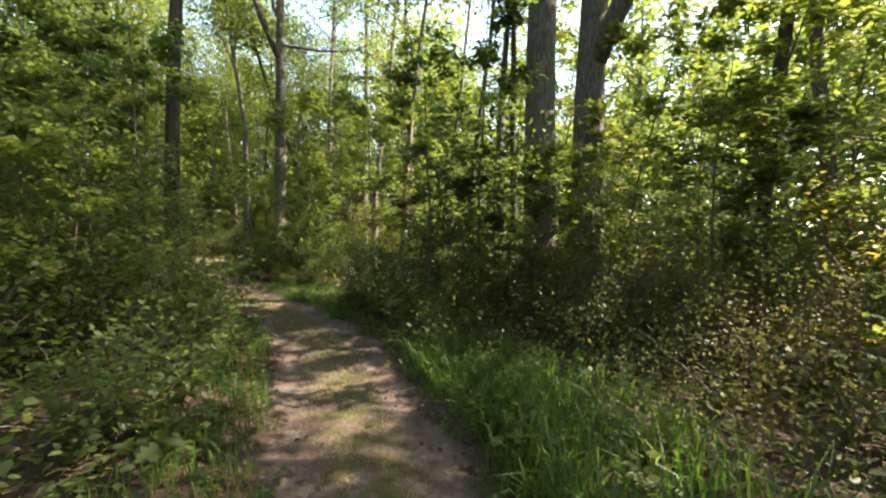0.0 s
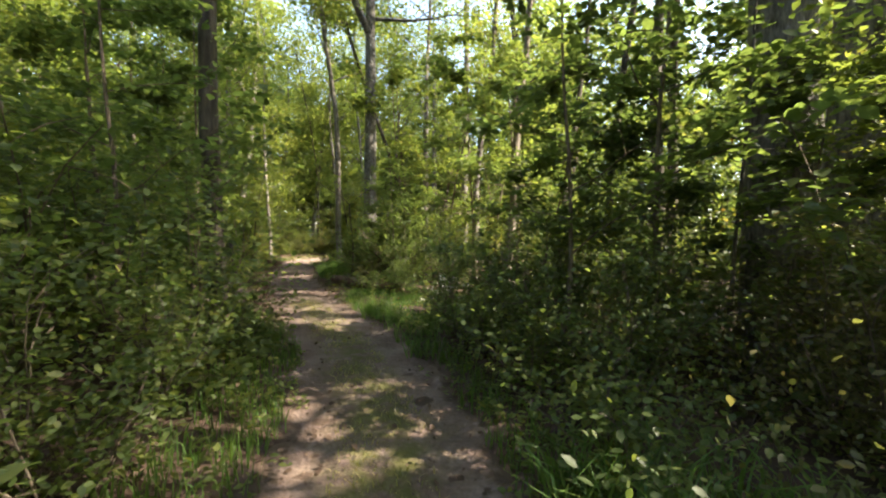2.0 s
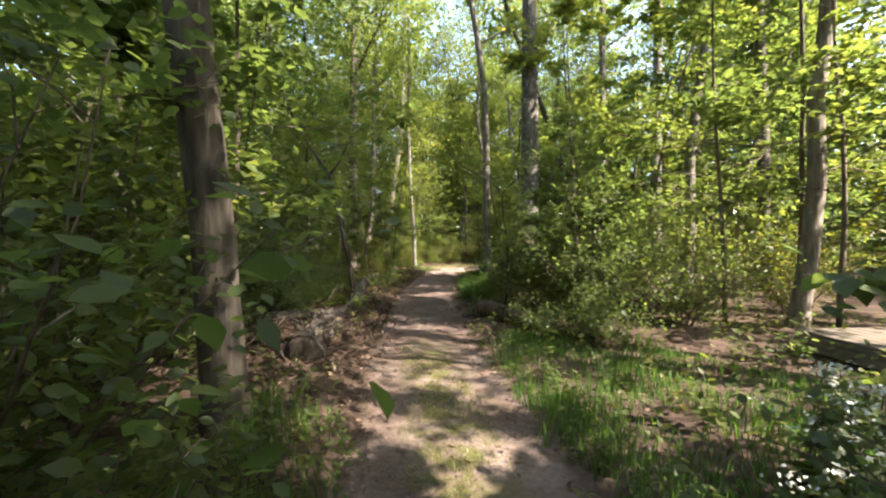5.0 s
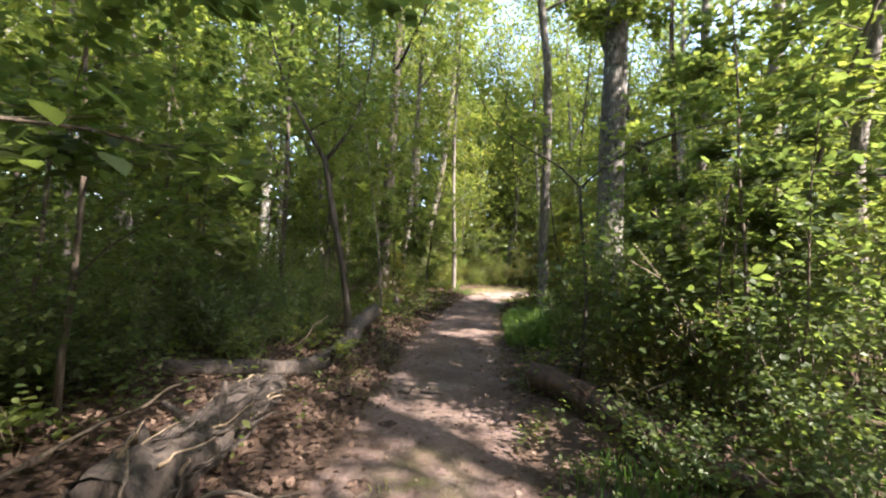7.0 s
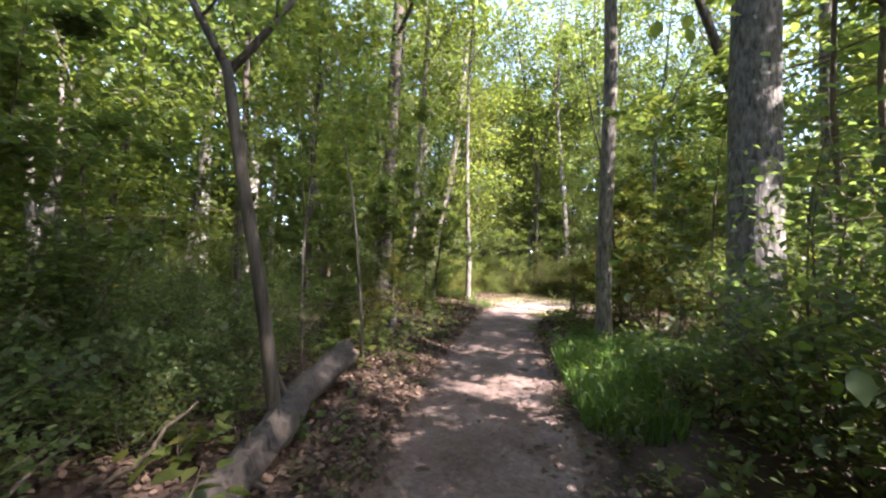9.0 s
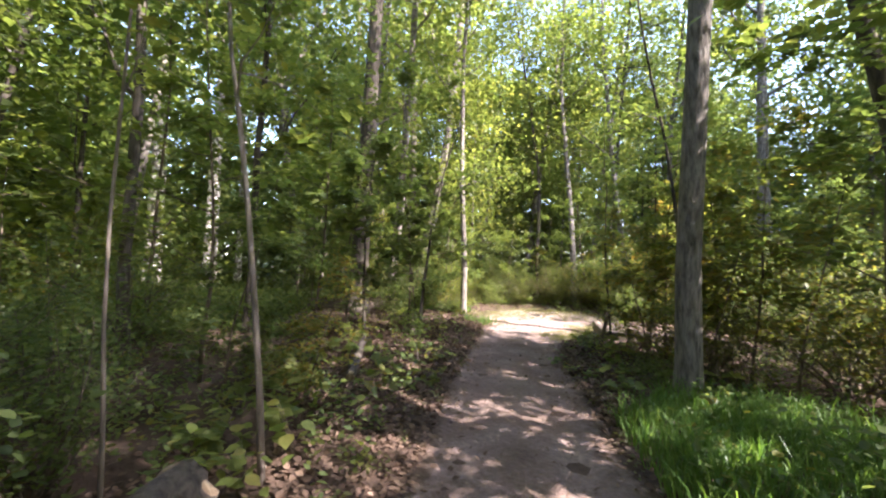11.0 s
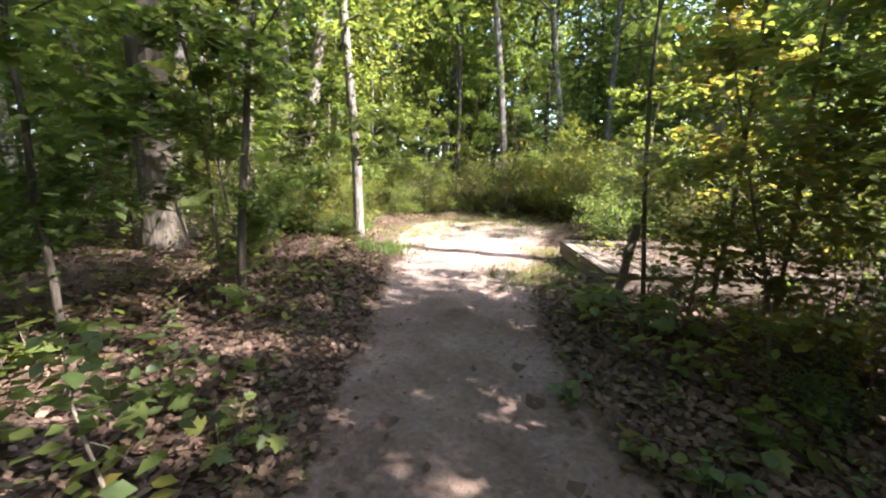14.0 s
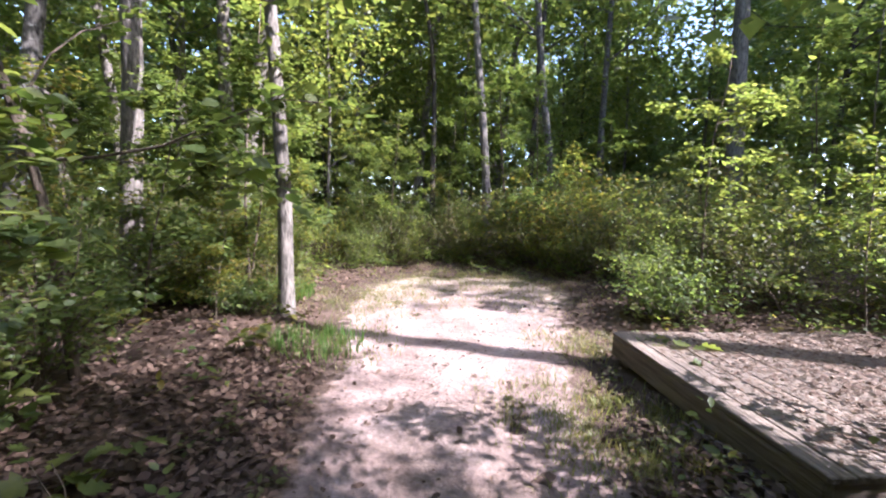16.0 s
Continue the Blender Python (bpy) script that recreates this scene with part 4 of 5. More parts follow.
def box(bag, lo, hi):
    x0, y0, z0 = lo
    x1, y1, z1 = hi
    v = np.array([(x0, y0, z0), (x1, y0, z0), (x1, y1, z0), (x0, y1, z0), (x0, y0, z1), (x1, y0, z1), (x1, y1, z1), (x0, y1, z1)], float)
    bag.add(v, [np.array([(0, 3, 2, 1), (4, 5, 6, 7), (0, 1, 5, 4), (1, 2, 6, 5), (2, 3, 7, 6), (3, 0, 4, 7)])])


def plank_mesh(name, lx, ly, lz, mat, bevel=0.006):
    bm = bmesh.new()
    bmesh.ops.create_cube(bm, size=1)
    bmesh.ops.scale(bm, vec=(lx, ly, lz), verts=bm.verts)
    bmesh.ops.bevel(bm, geom=bm.edges[:], offset=bevel, segments=1, affect="EDGES")
    me = bpy.data.meshes.new(name)
    bm.to_mesh(me)
    bm.free()
    me.materials.append(mat)
    return me


def tent_platform(x, y, turn, wide, deep, top, label):
    """A low deck of boards on a frame. x, y: its far corner by the path; boards run along its depth."""
    ob = new("wooden_platform")
    ob.matrix_basis = pose(x, y, 0, 0, 0, turn)
    rng = np.random.default_rng(int(wide * 100))
    n = round(wide / 0.145)
    step = wide / n
    me = plank_mesh("board", step - 0.006, deep + 0.02, 0.036, M_PLANK)
    for k in range(n):
        b = piece("board", me, ob)
        b.matrix_basis = pose(step * (k + 0.5), -deep / 2 + rng.normal(0, 0.006), top - 0.018 + rng.normal(0, 0.002), 0, rng.normal(0, 0.4), rng.normal(0, 0.1))
    rim_x = plank_mesh("rim_board", 0.04, wide - 0.09, 0.19, M_PLANK)
    rim_y = plank_mesh("rim_board", 0.04, deep - 0.02, 0.19, M_PLANK)
    for me2, px, py, a in ((rim_x, wide / 2, -0.03, 90), (rim_x, wide / 2, -deep + 0.03, 90), (rim_y, 0.022, -deep / 2, 0), (rim_y, wide - 0.022, -deep / 2, 0)):
        piece("rim_board", me2, ob).matrix_basis = pose(px, py, top - 0.133, 0, 0, a)
    foot = plank_mesh("post", 0.14, 0.14, top - 0.1, M_PLANK)
    for px in (0.14, wide / 2, wide - 0.14):
        for py in (-0.14, -deep + 0.14):
            piece("post", foot, ob).matrix_basis = pose(px, py, (top - 0.1) / 2 - 0.04)
    return tagged(ob, label, "platform", "tent platforms")


tent_platform(-13.53, 23.6, 30, 2.65, 2.23, 0.33, "weathered grey plank tent platform strewn with leaves")
tent_platform(-2.41, 13.19, 40, 2.4, 2.2, 0.36, "weathered plank platform half hidden by bushes")
tent_platform(-22.9, 22.0, 20, 2.4, 2.4, 0.34, "shaded plank platform behind saplings and grass")

# a leaning stake and fallen sticks


def stick(name, a, b, r0, r1, mat, label, seed, category="stick", wander=0.02):
    rng = np.random.default_rng(seed)
    line = np.linspace(np.array(a, float), np.array(b, float), 7)
    line[1:-1] += rng.normal(0, wander, (5, 3))
    bag = Bag()
    bag.add(*tube(line, np.linspace(r0, r1, 7), 7, 0.06, rng))
    return tagged(piece(name, bag.mesh(name, mat, True)), label, category)


stake = tagged(piece("stake", plank_mesh("stake", 0.08, 0.045, 1.0, M_PLANK)), "short leaning wooden stake beside the platform", "stake")
stake.matrix_basis = pose(-12.17, 21.16, 0.47, -6, 12, 25)
STICKS = [((-8.9, 8.3, 0.12), (-8.1, 8.6, 0.3)), ((-9.9, 9.4, 0.1), (-9.0, 9.2, 0.25)), ((-9.9, 11.5, 0.1), (-9.5, 11.9, 0.65)), ((-11.0, 11.0, 0.1), (-10.2, 12.0, 0.25)), ((-9.4, 10.9, 0.2), (-10.4, 11.6, 0.4)),
          ((-7.0, 9.6, 0.12), (-6.6, 10.2, 0.12)), ((-13.6, 15.7, 0.1), (-13.1, 16.6, 0.18)), ((-16.0, 19.2, 0.12), (-15.5, 19.6, 0.14)), ((-7.6, 8.9, 0.2), (-8.2, 10.0, 0.42)), ((-15.3, 18.3, 0.1), (-15.9, 18.8, 0.2)),
          ((-7.9, 11.9, 0.03), (-7.5, 12.2, 0.03)), ((-12.6, 21.9, 0.1), (-12.9, 22.3, 0.12)), ((-6.3, 9.3, 0.1), (-6.9, 9.4, 0.5)), ((2.3, 3.2, 0.2), (1.9, 4.1, 0.7))]
for i, (a, b) in enumerate(STICKS):
    stick("fallen_stick", a, b, 0.016, 0.007, M_PLANK if i % 2 else M_TWIG, "thin bare fallen stick on the leaf litter", 20 + i)

# thin poles of young trees with few leaves by the log
SLENDER = [(-11.45, 14.29, 5.2, 0.05, (-0.01, 0.0), M_BARK_PALE, "pale-stemmed young tree with turning leaves"), (-11.6, 13.5, 5.0, 0.028, (0.0, 0.0), M_BARK_PALE, "thin pale-stemmed sapling with turning leaves"), (-10.3, 19.9, 6.5, 0.075, (-0.05, 0.0), M_BARK_DARK, "slender dark sapling over leaf litter"), (-11.93, 20.95, 4.6, 0.05, (-0.03, 0.0), M_BARK_DARK, "slender dark sapling beside the platform"),
           (-11.4, 21.4, 5.0, 0.05, (-0.02, 0.0), M_BARK_DARK, "dark crooked sapling beside the platform"), (-15.2, 18.95, 5.2, 0.085, (0.1, 0.06), M_BARK_DARK, "dark leaning sapling at the track's edge"), (-15.4, 17.7, 5.0, 0.06, (-0.08, 0.0), M_BARK_DARK, "dark leaning sapling in shade"),
           (0.9, 7.3, 4.4, 0.05, (0.0, 0.0), M_BARK_DARK, "thin dark sapling among brush"),            (-13.35, 20.9 - 3.6, 0.8, 0.02, (0.0, 0.0), M_BARK_PALE, "small pale seedling stem beside the track")]
for i, (x, y, h, d, lean, bark, words) in enumerate(SLENDER):
    st, fo = sapling_meshes(301 + i, h, d, int(150 * h), 0.085, (M_LIME, M_AUTUMN)[i < 2], base=0.45, reach=0.26, bark=bark, lean=lean, limbs=9)
    plant("sapling", SAP, (st, fo), x, y, 0, 1, words, "sapling", "saplings")

# the young tree that forks above the log
fr = np.random.default_rng(318)
bag, tips = Bag(), []
stem = smooth_line([(0.0, 0.0, -0.05), (-0.02, -0.1, 0.8), (-0.08, -0.24, 1.58), (-0.25, -0.33, 2.3), (-0.38, -0.4, 2.95)], 12)
bag.add(*tube(stem, np.linspace(0.055, 0.04, 12), 9, 0.05, fr))
for pts in ([(-0.36, -0.39, 2.88), (-0.8, -0.62, 3.6), (-1.25, -0.85, 4.5), (-1.5, -1.1, 5.6), (-1.6, -1.2, 6.6)], [(-0.38, -0.38, 2.88), (-0.2, -0.05, 3.4), (-0.45, 0.35, 4.2), (-0.6, 0.55, 5.0), (-0.7, 0.7, 6.0)]):
    fork_line = smooth_line(pts, 11)
    fork_radii = np.linspace(0.036, 0.008, 11)
    bag.add(*tube(fork_line, fork_radii, 7, 0.05, fr))
    limb_set(bag, fork_line, fork_radii, 0.15, 8, 1.3, fr, tips, 4, 0.0, (0.0, 0.7))
lbag = Bag()
leaves(lbag, crown_cloud(tips, 1500, fr, 0.12), 0.085, fr, "leaf", -0.2, 0.3, 0.35, 0.34)
plant("sapling", SAP, (bag.mesh("stem", M_BARK_DARK, True), lbag.mesh("foliage", M_LIME)), -9.91, 12.55, 0, 1, "slender dark young tree forking above a fallen log", "sapling", "saplings")

# the dark young tree with arching limbs over the right of the track
fr = np.random.default_rng(319)
bag, tips = Bag(), []
TOP = 2.33
stem = smooth_line([(0.0, 0.0, -0.05), (0.07, 0.05, 0.7), (0.05, 0.06, 1.3), (-0.03, 0.03, 1.9), (-0.04, 0.02, TOP)], 12)
bag.add(*tube(stem, np.linspace(0.024, 0.017, 12), 8, 0.05, fr))
for pts in ([(-0.04, 0.02, TOP - 0.03), (0.22, 0.2, TOP + 0.3), (0.62, 0.5, TOP + 0.55), (1.15, 0.9, TOP + 0.75), (1.7, 1.3, TOP + 0.8)], [(-0.04, 0.02, TOP - 0.03), (-0.25, -0.16, TOP + 0.28), (-0.6, -0.42, TOP + 0.45), (-1.0, -0.6, TOP + 0.85), (-1.2, -0.7, TOP + 1.5)]):
    fork_line = smooth_line(pts, 11)
    fork_radii = np.linspace(0.015, 0.005, 11)
    bag.add(*tube(fork_line, fork_radii, 7, 0.05, fr))
    limb_set(bag, fork_line, fork_radii, 0.2, 7, 0.8, fr, tips, 4, 0.0, (0.0, 0.7))
lbag = Bag()
leaves(lbag, crown_cloud(tips, 620, fr, 0.12), 0.085, fr, "oval", -0.25, 0.3, 0.35, 0.34)
plant("sapling", SAP, (bag.mesh("stem", M_BARK_DARK, True), lbag.mesh("foliage", M_LIME)), -6.62, 13.48, 0, 1, "dark young tree with two arching limbs beside the track", "sapling", "saplings")

# ---- seedlings with broad leaves ----


def seedling_meshes(seed, height, count, leaf, mat, shape):
    rng = np.random.default_rng(seed)
    bag, lbag, tips = Bag(), Bag(), []
    for k in range(3):
        b = bend((0, 0, -0.02), (rng.normal(0, 0.4), rng.normal(0, 0.4), 1), height * rng.uniform(0.6, 1), 6, rng, 0.12)
        bag.add(*tube(b, np.linspace(0.005, 0.002, 6), 4, cap=False))
        tips += list(b[2:])
    c = np.array(tips)[rng.integers(0, len(tips), count)]
    c = c + rng.normal(0, 1, c.shape) * np.array([height * 0.16, height * 0.16, height * 0.05])
    leaves(lbag, c, leaf, rng, shape, -0.25, 0.25, 0.3, 0.36)
    return bag.mesh("stem", M_TWIG, True), lbag.mesh("foliage", mat)


SEED_KINDS = [(seedling_meshes(400, 0.45, 22, 0.13, M_LIME, "maple"), "maple seedling with lobed green leaves"), (seedling_meshes(401, 0.4, 26, 0.1, M_DARK, "oval"), "low seedling with broad green leaves"),
              (seedling_meshes(402, 0.4, 20, 0.12, M_AUTUMN, "maple"), "maple seedling with yellow and red leaves"), (seedling_meshes(403, 0.6, 34, 0.11, M_LIME, "oval"), "leafy woodland herb with oval leaves")]
sfirst = {}


def seedling(k, x, y, a, s):
    if k not in sfirst:
        sfirst[k] = plant("seedling", SAP, SEED_KINDS[k][0], x, y, a, s, SEED_KINDS[k][1], "seedling", "seedlings")
    else:
        replant(sfirst[k], x, y, a, s)


for k, x, y, s in [(0, -9.95, 19.05, 1.3), (0, -13.2, 15.5, 1.2), (2, -13.6, 15.3, 1.2), (0, -12.9, 16.4, 1.0), (2, -12.6, 16.9, 0.8), (0, -14.1, 16.0, 1.3), (3, -8.1, 9.0, 0.8), (0, -8.4, 8.7, 0.9), (3, -3.9, 6.3, 1.2), (0, -4.1, 6.7, 1.1), (3, -2.2, 3.2, 1.1), (0, -2.0, 2.5, 0.9),
                   (2, -9.9, 11.9, 1.0), (0, -10.0, 12.3, 0.9), (1, -9.8, 12.6, 0.8), (2, -10.6, 11.6, 1.2), (0, -13.4, 20.9 - 3.2, 0.7), (1, -12.1, 19.3, 0.8), (2, -11.7, 18.9, 0.6), (3, -12.2, 20.4, 1.1), (0, -12.4, 21.0, 1.0), (2, -17.3, 22.8, 0.7), (2, -12.5, 15.9, 0.9), (2, -13.0, 15.1, 1.1), (0, -12.4, 15.4, 0.8), (0, -13.4, 16.6, 1.0), (2, -13.9, 15.6, 1.2), (0, -14.4, 16.6, 1.2), (2, -11.2, 19.2, 0.8), (0, -11.5, 20.1, 0.9), (1, -11.7, 20.7, 1.0), (0, -10.9, 18.3, 1.0), (1, -11.4, 18.8, 0.8), (3, -4.4, 5.9, 1.0), (0, -3.6, 5.4, 0.9), (3, -5.0, 7.4, 1.0), (1, -16.0, 28.5, 0.7), (3, -15.1, 28.7, 0.8), (0, -16.9, 28.2, 0.7), (3, -14.3, 28.3, 0.7), (1, -17.9, 27.6, 0.6), (3, -16.5, 28.9, 0.9), (1, -15.6, 29.1, 0.9), (2, -17.4, 28.7, 0.9), (1, -14.8, 29.2, 0.9)]:
    seedling(k, x, y, rng.uniform(0, 360), s)
made = 0
for _ in range(4000):
    x, y = rng.uniform(-22, 5), rng.uniform(0, 31)
    e = float(beside(np.array([x]), np.array([y]))[0][0])
    if e < 0.3 or e > 3.5 or (-9.2 < x < -6.2 and 8.6 < y < 11.4):
        continue
    seedling(int(rng.choice(4, p=[0.25, 0.35, 0.2, 0.2] if y > 14 else [0.15, 0.45, 0.05, 0.35])), x, y, rng.uniform(0, 360), rng.uniform(0.6, 1.2))
    made += 1
    if made >= 230:
        break

# ---- low growth, grass and litter ----


def scatter(n, r, keep, area=(-22, 6, -2, 31)):
    x, y = r.uniform(area[0], area[1], n), r.uniform(area[2], area[3], n)
    e, off = beside(x, y)
    ok = keep(x, y, e, off, r.random(n))
    return x[ok], y[ok], e[ok]


def on_deck(x, y, ox, oy, turn, wide, deep):
    c, s = math.cos(radians(turn)), math.sin(radians(turn))
    u, v = (x - ox) * c + (y - oy) * s, -(x - ox) * s + (y - oy) * c
    return (u > -0.03) & (u < wide + 0.03) & (v < 0.03) & (v > -deep - 0.03)


def decks(x, y):
    return on_deck(x, y, -13.53, 23.6, 30, 2.65, 2.23) | on_deck(x, y, -2.41, 13.19, 40, 2.4, 2.2) | on_deck(x, y, -22.9, 22.0, 20, 2.4, 2.4)


def herbs(seed, n, mat, leaf, height, keep, words, shape="oval", area=(-22, 6, -2, 31), tilt=0.35):
    r = np.random.default_rng(seed)
    x, y, e = scatter(n, r, lambda x, y, e, off, q: keep(x, y, e, off, q) & ~decks(x, y), area)
    h = height * r.uniform(0.4, 1.2, len(x))
    base = np.stack([x, y, land(x, y)], 1)
    c = np.repeat(base, 9, 0)
    f = np.tile(np.linspace(0.15, 1, 9), len(x))
    yaw = np.repeat(r.uniform(0, 6.28, len(x)), 9) + np.tile(np.arange(9) * 2.4, len(x))
    hh = np.repeat(h, 9) * f
    lean = np.repeat(r.normal(0, 0.35, (len(x), 2)), 9, 0) * hh[:, None]
    c[:, 0] += lean[:, 0] + 0.02 * np.cos(yaw)
    c[:, 1] += lean[:, 1] + 0.02 * np.sin(yaw)
    c[:, 2] += hh
    bag = Bag()
    leaves(bag, c, leaf, r, shape, 0.0, tilt, tilt, 0.26, heading=yaw)
    tagged(piece("undergrowth", bag.mesh("undergrowth", mat)), words, "undergrowth", kind="stuff")


def bare(x, y):
    """Ground that lies under leaf litter: the last stretch, the clearing and the logs' bank."""
    return ((y > 15.5) & (x < -9.9) & (y < 24)) | ((x + 15.5) ** 2 + (y - 25.5) ** 2 < 16)


def glade(x, y):
    return ((x + 3.4) ** 2 + (y - 10.5) ** 2 < 2.6) | ((x + 4.7) ** 2 + (y - 11.6) ** 2 < 1.2)


def log_bank(x, y, off):
    return (off < 0) & (y > 8.6) & (y < 14.5) & (x > -12.5)


herbs(501, 16000, M_DARK, 0.075, 0.4, lambda x, y, e, off, q: (e > 0.15) & (e < 7) & (q < np.where(bare(x, y) | (log_bank(x, y, off) & (e < 1.5)) | glade(x, y), 0.12, 0.6) * np.clip(1.3 - e / 7, 0, 1)), "low green undergrowth of many herbs")
herbs(502, 12000, M_LIME, 0.065, 0.32, lambda x, y, e, off, q: (e > 0.0) & (e < 4) & (q < np.where(bare(x, y) | log_bank(x, y, off) | glade(x, y), 0.06, 0.6) * np.clip(1.2 - e / 4, 0, 1)), "bright low herbs along the track")
herbs(503, 4600, M_BRUSH, 0.04, 1.0, lambda x, y, e, off, q: (e > 0.7) & (off > 0) & (q < 0.8), "dry brush and brambles beside the track", area=(-0.5, 6, 0.5, 9), tilt=0.9)
herbs(507, 11000, M_DARK, 0.13, 0.4, lambda x, y, e, off, q: (e > 5) & (off < 0) & (q < 0.8), "low green cover deep in the wood", "leaf", (-34, -14, 7, 27), 0.5)
herbs(508, 3000, M_LIME, 0.12, 0.5, lambda x, y, e, off, q: (e > 5) & (off < 0) & (q < 0.8), "low yellow-green cover deep in the wood", "leaf", (-34, -14, 7, 27), 0.5)
herbs(504, 7000, M_AUTUMN, 0.08, 0.35, lambda x, y, e, off, q: (e > 0.3) & (e < 6) & (y > 9) & (q < np.where(log_bank(x, y, off), 0.15, 0.35)), "low turning undergrowth above the leaf litter")


def blades(name, seed, n, mat, length, width, keep, words, lean=0.35, area=(-22, 6, -2, 31)):
    r = np.random.default_rng(seed)
    x, y, e = scatter(n, r, lambda x, y, e, off, q: keep(x, y, e, off, q) & ~decks(x, y), area)
    m = len(x)
    yaw, q = r.uniform(0, 6.28, m), r.uniform(0, 6.28, m)
    L = length * r.uniform(0.5, 1.25, m)
    d = np.stack([np.cos(yaw), np.sin(yaw), np.zeros(m)], 1)
    s = np.stack([-np.sin(q), np.cos(q), np.zeros(m)], 1) * width
    base = np.stack([x, y, land(x, y) - 0.01], 1)
    b = np.abs(r.normal(lean, 0.25, m))[:, None]
    p1 = base + UP * (L * 0.55)[:, None] + d * b * (L * 0.25)[:, None]
    p2 = base + UP * (L * (0.95 - 0.25 * b[:, 0]))[:, None] + d * b * (L * 0.8)[:, None]
    v = np.stack([base - s, base + s, p1 - s * 0.8, p1 + s * 0.8, p2], 1).reshape(-1, 3)
    i = np.arange(m)[:, None] * 5
    tagged(piece(name, mesh_of(name, v, [i + np.array([[0, 1, 3, 2]]), i + np.array([[2, 3, 4]])], mat)), words, "grass", kind="stuff")


def patchy(x, y, k=1.0):
    return 0.5 + 0.5 * np.sin(3.1 * k * x + 1.7 * k * y) * np.sin(2.3 * k * y - 1.1 * k * x + 0.7)


def near(x, y, a, b, r):
    return (x - a) ** 2 + (y - b) ** 2 < r * r


def right_verge(x, y, e, off):
    return (off > 0) & (e > 0.05) & (e < 1.5) & (y < 5.3)


blades("grass", 601, 22000, M_GRASS, 0.5, 0.0075, lambda x, y, e, off, q: right_verge(x, y, e, off) & (q < (1.2 - 0.6 * e) * (0.35 + 0.65 * patchy(x, y))), "tall dark green grass beside the track", 0.75, area=(-1.5, 2.6, 0.5, 6.6))
blades("grass", 602, 60000, M_GRASS, 0.24, 0.005, lambda x, y, e, off, q: (e > -0.25 + 0.25 * patchy(y, x, 2.2)) & (e < np.where(off < 0, 0.7, 0.3)) & ~log_bank(x, y, off) & (q < patchy(x, y, 1.3)), "soft green grass along the track's edge", area=(-6.6, 1.6, 0, 11))
blades("grass", 603, 16000, M_GRASS, 0.42, 0.006, lambda x, y, e, off, q: (e > 0.0) & (q < 0.3 + 0.8 * patchy(x, y, 1.5)) & (near(x, y, -9.6, 17.1, 0.9) | near(x, y, -9.2, 17.9, 1.0) | near(x, y, -9.0, 16.0, 0.7) | near(x, y, -8.3, 15.2, 0.45)), "bright sunlit green grass by a tree", 0.6, area=(-10.6, -7.8, 14.6, 19))
blades("grass", 604, 26000, M_GRASS, 0.16, 0.005, lambda x, y, e, off, q: (e > -0.05) & (near(x, y, -3.5, 10.4, 1.7) | near(x, y, -2.6, 9.6, 1.4) | near(x, y, -4.6, 11.6, 1.2)) & (q < patchy(x, y, 1.1)), "short grass of a small glade", area=(-6, -1, 8, 13))
CLEARING_GRASS = [(-17.4, 24.6, 1.3, 0.5), (-16.4, 22.6, 0.8, 0.5), (-13.9, 24.0, 0.6, 0.8), (-13.75, 22.4, 0.7, 0.7), (-13.3, 21.8, 0.5, 0.6), (-16.8, 27.6, 2.4, 0.35), (-15.4, 26.0, 1.3, 0.2)]


def clearing_grass(x, y, q):
    thick = np.zeros(x.shape)
    for a, b, r, d in CLEARING_GRASS:
        thick = np.maximum(thick, d * np.clip(1.25 - np.hypot(x - a, y - b) / r, 0, 1))
    return q < 1.6 * thick * (0.15 + 1.2 * patchy(x, y, 1.9) * patchy(y, x, 4.0))


blades("grass", 605, 130000, M_DRYGRASS, 0.1, 0.004, lambda x, y, e, off, q: clearing_grass(x, y, q), "sparse short grass on trodden earth", 0.6, (-19.6, -12.9, 21.2, 29.9))
herbs(505, 14000, M_LIME, 0.05, 0.16, lambda x, y, e, off, q: (e > -0.22) & (e < 0.35) & ~log_bank(x, y, off) & (q < patchy(x, y, 2.0) * (0.5 + e)), "small creeping herbs on the track's edge", area=(-8, 1.5, -0.5, 12))
herbs(506, 9000, M_BRUSH, 0.05, 0.15, lambda x, y, e, off, q: (e > -0.2) & (e < 0.4) & (q < patchy(x, y, 2.0) * (0.4 + e)), "low weeds on the track's edge", area=(-16, -6, 11, 24))
blades("grass", 607, 90000, M_DRYGRASS, 0.07, 0.004, lambda x, y, e, off, q: (e < 0) & (np.abs(off) < 0.34) & (q < 1.3 * patchy(x, y, 1.6) - 0.2), "short grass down the middle of the track", 0.6, (-6.6, 0.8, 0, 10.8))
blades("grass", 608, 9000, M_DRYGRASS, 0.08, 0.005, lambda x, y, e, off, q: near(x, y, -13.3, 22.15, 0.6) & ~decks(x, y) & (q < 1.5 * patchy(x, y, 2.4) - 0.3), "short yellowish grass beside the platform", 0.5, (-14.4, -12.6, 21.4, 23.2))
blades("grass", 606, 16000, M_GRASS, 0.25, 0.006, lambda x, y, e, off, q: near(x, y, -19.0, 23.6, 0.9) | near(x, y, -20.4, 22.6, 0.8) | (near(x, y, -16.4, 22.4, 0.5) & (q < 0.4)), "green grass patch among saplings", area=(-21.3, -15.8, 21.6, 24.6))


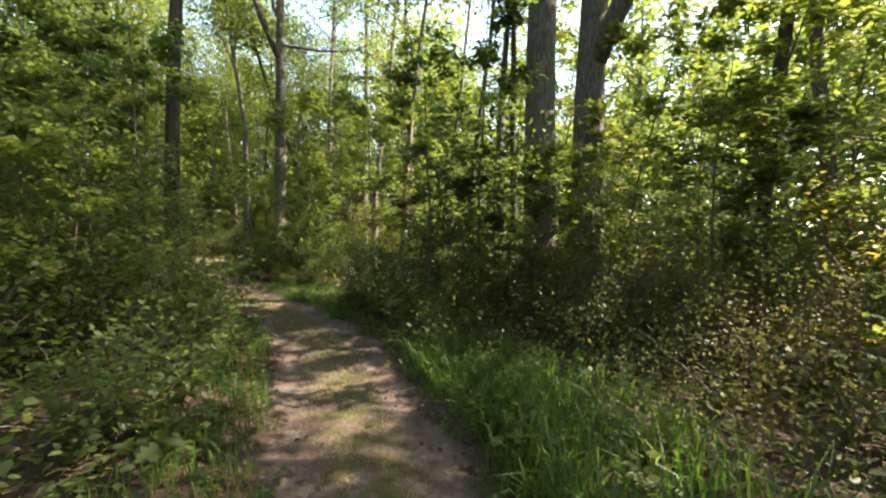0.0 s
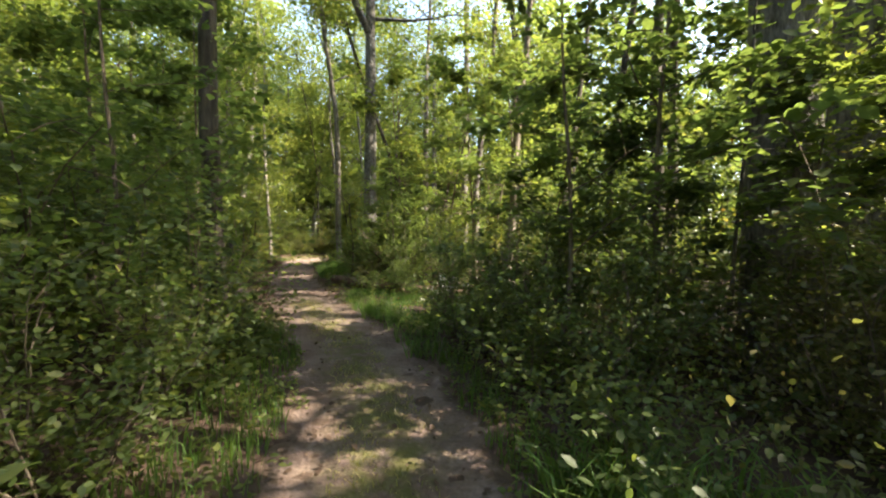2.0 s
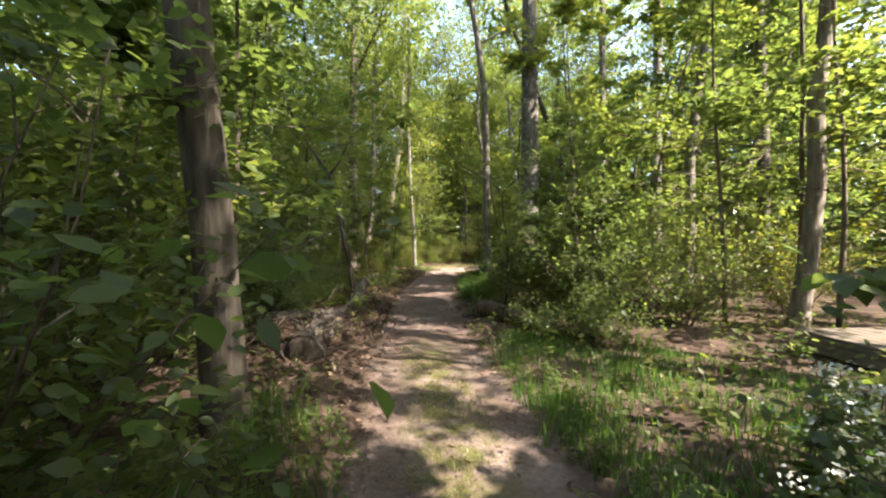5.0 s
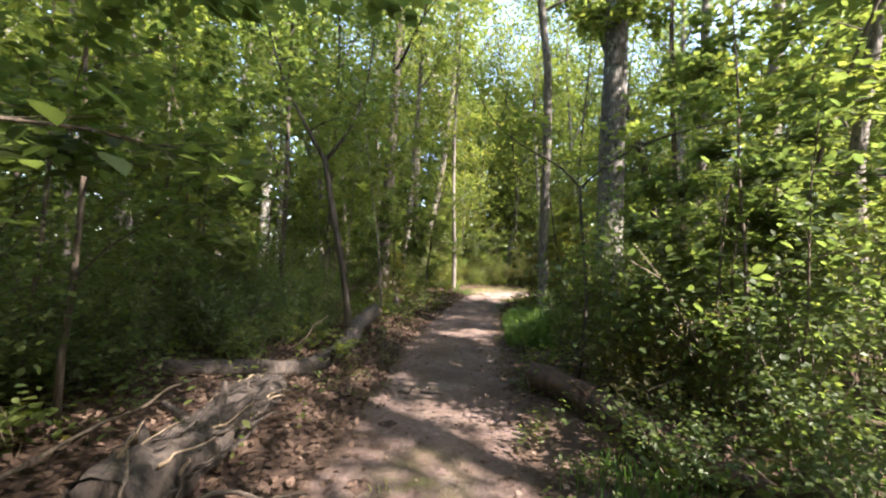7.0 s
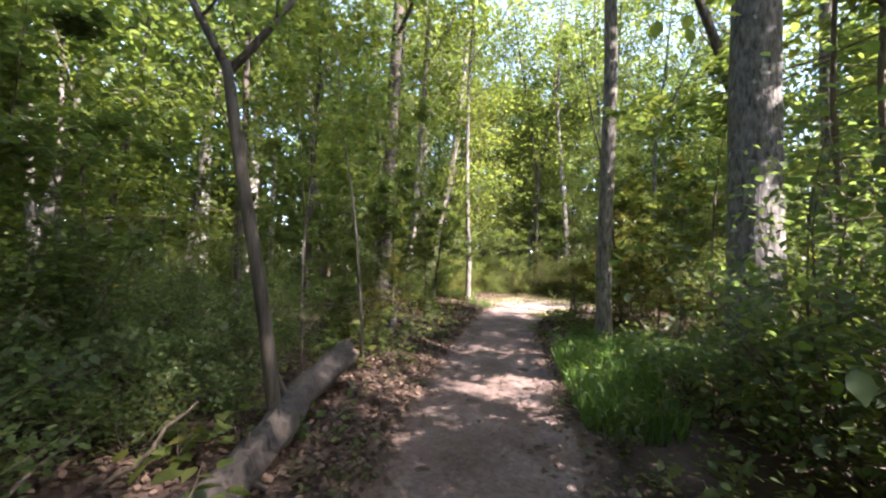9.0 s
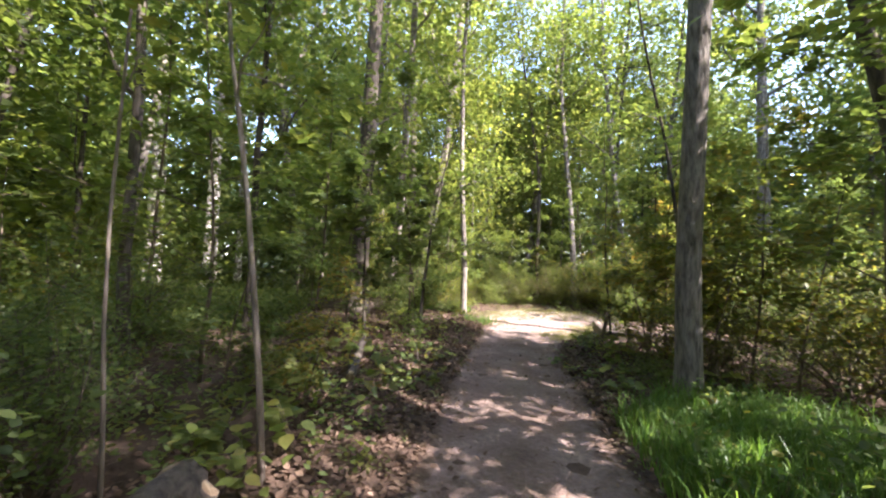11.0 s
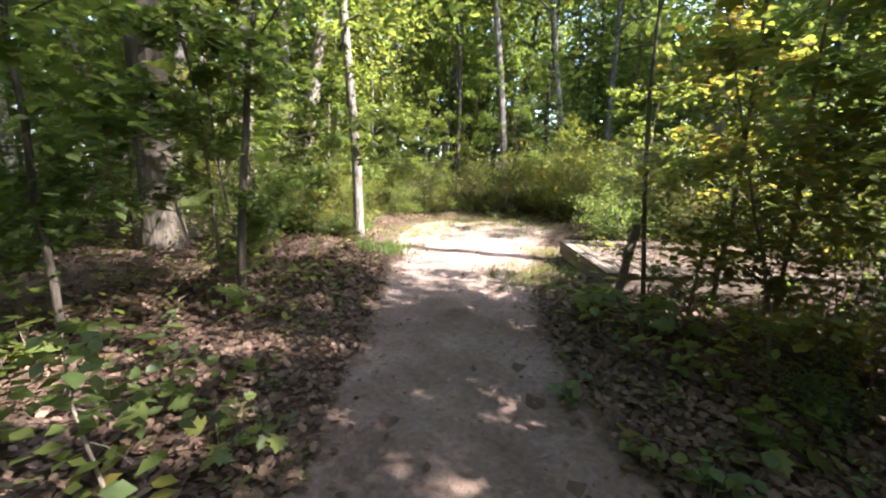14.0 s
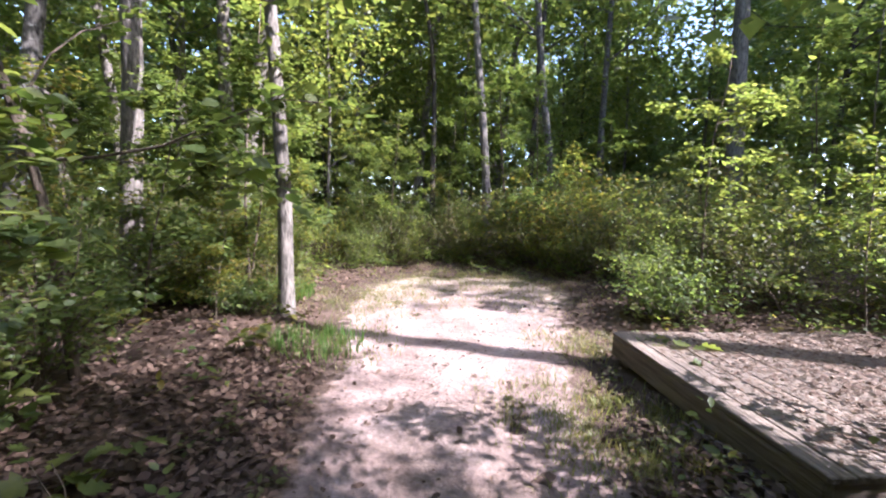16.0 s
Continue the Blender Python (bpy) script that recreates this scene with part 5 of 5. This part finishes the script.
def litter(seed, n, leaf, keep, words, shape="oval", area=(-22, 6, -2, 31)):
    r = np.random.default_rng(seed)
    x, y, e = scatter(n, r, lambda x, y, e, off, q: keep(x, y, e, off, q) & ~decks(x, y) & (~near(x, y, -13.6, 22.4, 0.8) | (q * 40 % 1 < 0.25)), area)
    c = np.stack([x, y, land(x, y) + np.where(e < 0.2, 0.014, 0.01) + r.uniform(0, 0.03, len(x))], 1)
    bag = Bag()
    leaves(bag, c, leaf, r, shape, 0.1, 0.3, 0.4, 0.32)
    tagged(piece("leaf_litter", bag.mesh("leaf_litter", M_LITTER)), words, "leaf litter", kind="stuff")


litter(701, 90000, 0.066, lambda x, y, e, off, q: (e > -0.12) & (e < 5) & (q < np.where(bare(x, y) | log_bank(x, y, off), 1.0, 0.3)), "brown fallen leaves on the forest floor")
litter(702, 90000, 0.052, lambda x, y, e, off, q: (e < 0) & (q < np.clip(0.16 + np.where(y > 12, 0.95, 0.6) * (e + 0.55), 0.12, 0.75)), "scattered dead leaves on the track")
litter(703, 26000, 0.07, lambda x, y, e, off, q: (e > -0.1) & (e < 4) & bare(x, y), "curled maple leaves fallen on the ground", "maple")
litter(705, 52000, 0.058, lambda x, y, e, off, q: (e > -0.15) & (e < 2.8), "deep brown leaf litter beside the track", area=(-17.2, -10.2, 15, 22.5))
litter(706, 18000, 0.058, lambda x, y, e, off, q: (e > -0.1) & (e < 2.5) & (off < 0), "brown leaf litter round the logs", area=(-12, -6.5, 8.6, 15))
litter(708, 60000, 0.05, lambda x, y, e, off, q: (e > -0.45) & (e < 0.12) & (q < 1.6 * (e + 0.45) * (0.3 + 0.7 * patchy(x, y, 0.9))), "dead leaves along the track's edges", area=(-17, -5, 8.5, 23))
litter(707, 60000, 0.024, lambda x, y, e, off, q: (e < 0.1) & (q < 0.25 + 0.75 * patchy(x, y, 1.3)), "crumbs of bark and leaf on the track", "leaf", area=(-19, 1.5, -0.5, 29))
r = np.random.default_rng(704)
u, v = 0.1 + 2.5 * r.uniform(0, 1, 13000) ** 0.6, -r.uniform(0.04, 2.18, 13000)
ca, sa = math.cos(radians(30)), math.sin(radians(30))
bag = Bag()
at = np.stack([-13.53 + u * ca - v * sa, 23.6 + u * sa + v * ca, 0.334 + r.uniform(0, 0.008, 13000)], 1)
leaves(bag, at[1100:], 0.024, r, "leaf", 0.0, 0.1, 0.15, 0.36)
leaves(bag, at[:1100] + np.array([0, 0, 0.008]), 0.046, r, "oval", 0.05, 0.2, 0.25, 0.32)
tagged(piece("leaf_litter", bag.mesh("leaf_litter", M_LITTER)), "dry brown leaves scattered over the platform boards", "leaf litter", kind="stuff")

ca, sa = math.cos(radians(20)), math.sin(radians(20))
u, v = r.uniform(0.1, 2.35, 900), -r.uniform(0.05, 2.35, 900)
bag = Bag()
leaves(bag, np.stack([-22.9 + u * ca - v * sa, 22.0 + u * sa + v * ca, 0.35 + r.uniform(0, 0.015, 900)], 1), 0.08, r, "oval", 0.05, 0.2, 0.25, 0.32)
tagged(piece("leaf_litter", bag.mesh("leaf_litter", M_LITTER)), "dry brown leaves covering the shaded platform", "leaf litter", kind="stuff")

# ---- flowers ----


def flower(x, y, height, petal, size, words, seed, heads=7):
    rng = np.random.default_rng(seed)
    top = new("flowering_plant")
    top.matrix_basis = pose(x, y, land_at(x, y))
    bag, fbag, lbag = Bag(), Bag(), Bag()
    for k in range(heads):
        b = bend((0, 0, -0.02), (rng.normal(0, 0.35), rng.normal(0, 0.35), 1), height * rng.uniform(0.75, 1.1), 7, rng, 0.08)
        bag.add(*tube(b, np.linspace(0.005, 0.002, 7), 4, cap=False))
        leaves(fbag, b[-1] + rng.normal(0, 1, (26, 3)) * np.array([size, size, size * 0.35]), 0.022, rng, "leaf", 0.4, 0.5, 0.5, 0.45)
        leaves(lbag, np.repeat(b[1:6], 3, 0), 0.09, rng, "oval", 0.1, 0.3, 0.3, 0.22)
    piece("stem", bag.mesh("stem", M_TWIG, True), top)
    piece("blossom", fbag.mesh("blossom", petal), top)
    piece("foliage", lbag.mesh("foliage", M_DARK), top)
    return tagged(top, words, "flower", "wild flowers")


for i, (x, y) in enumerate([(-2.6, 9.3), (-2.35, 9.05), (-2.45, 9.6)]):
    flower(x, y, 0.7, M_PETAL, 0.04, "white-flowered woodland plant in the glade", 800 + i)
for i, (x, y) in enumerate([(3.1, 3.2), (3.3, 3.9), (2.7, 2.9)]):
    flower(x, y, 0.9, M_YELLOW, 0.035, "yellow-flowered tall weed among dry brush", 820 + i, 4)
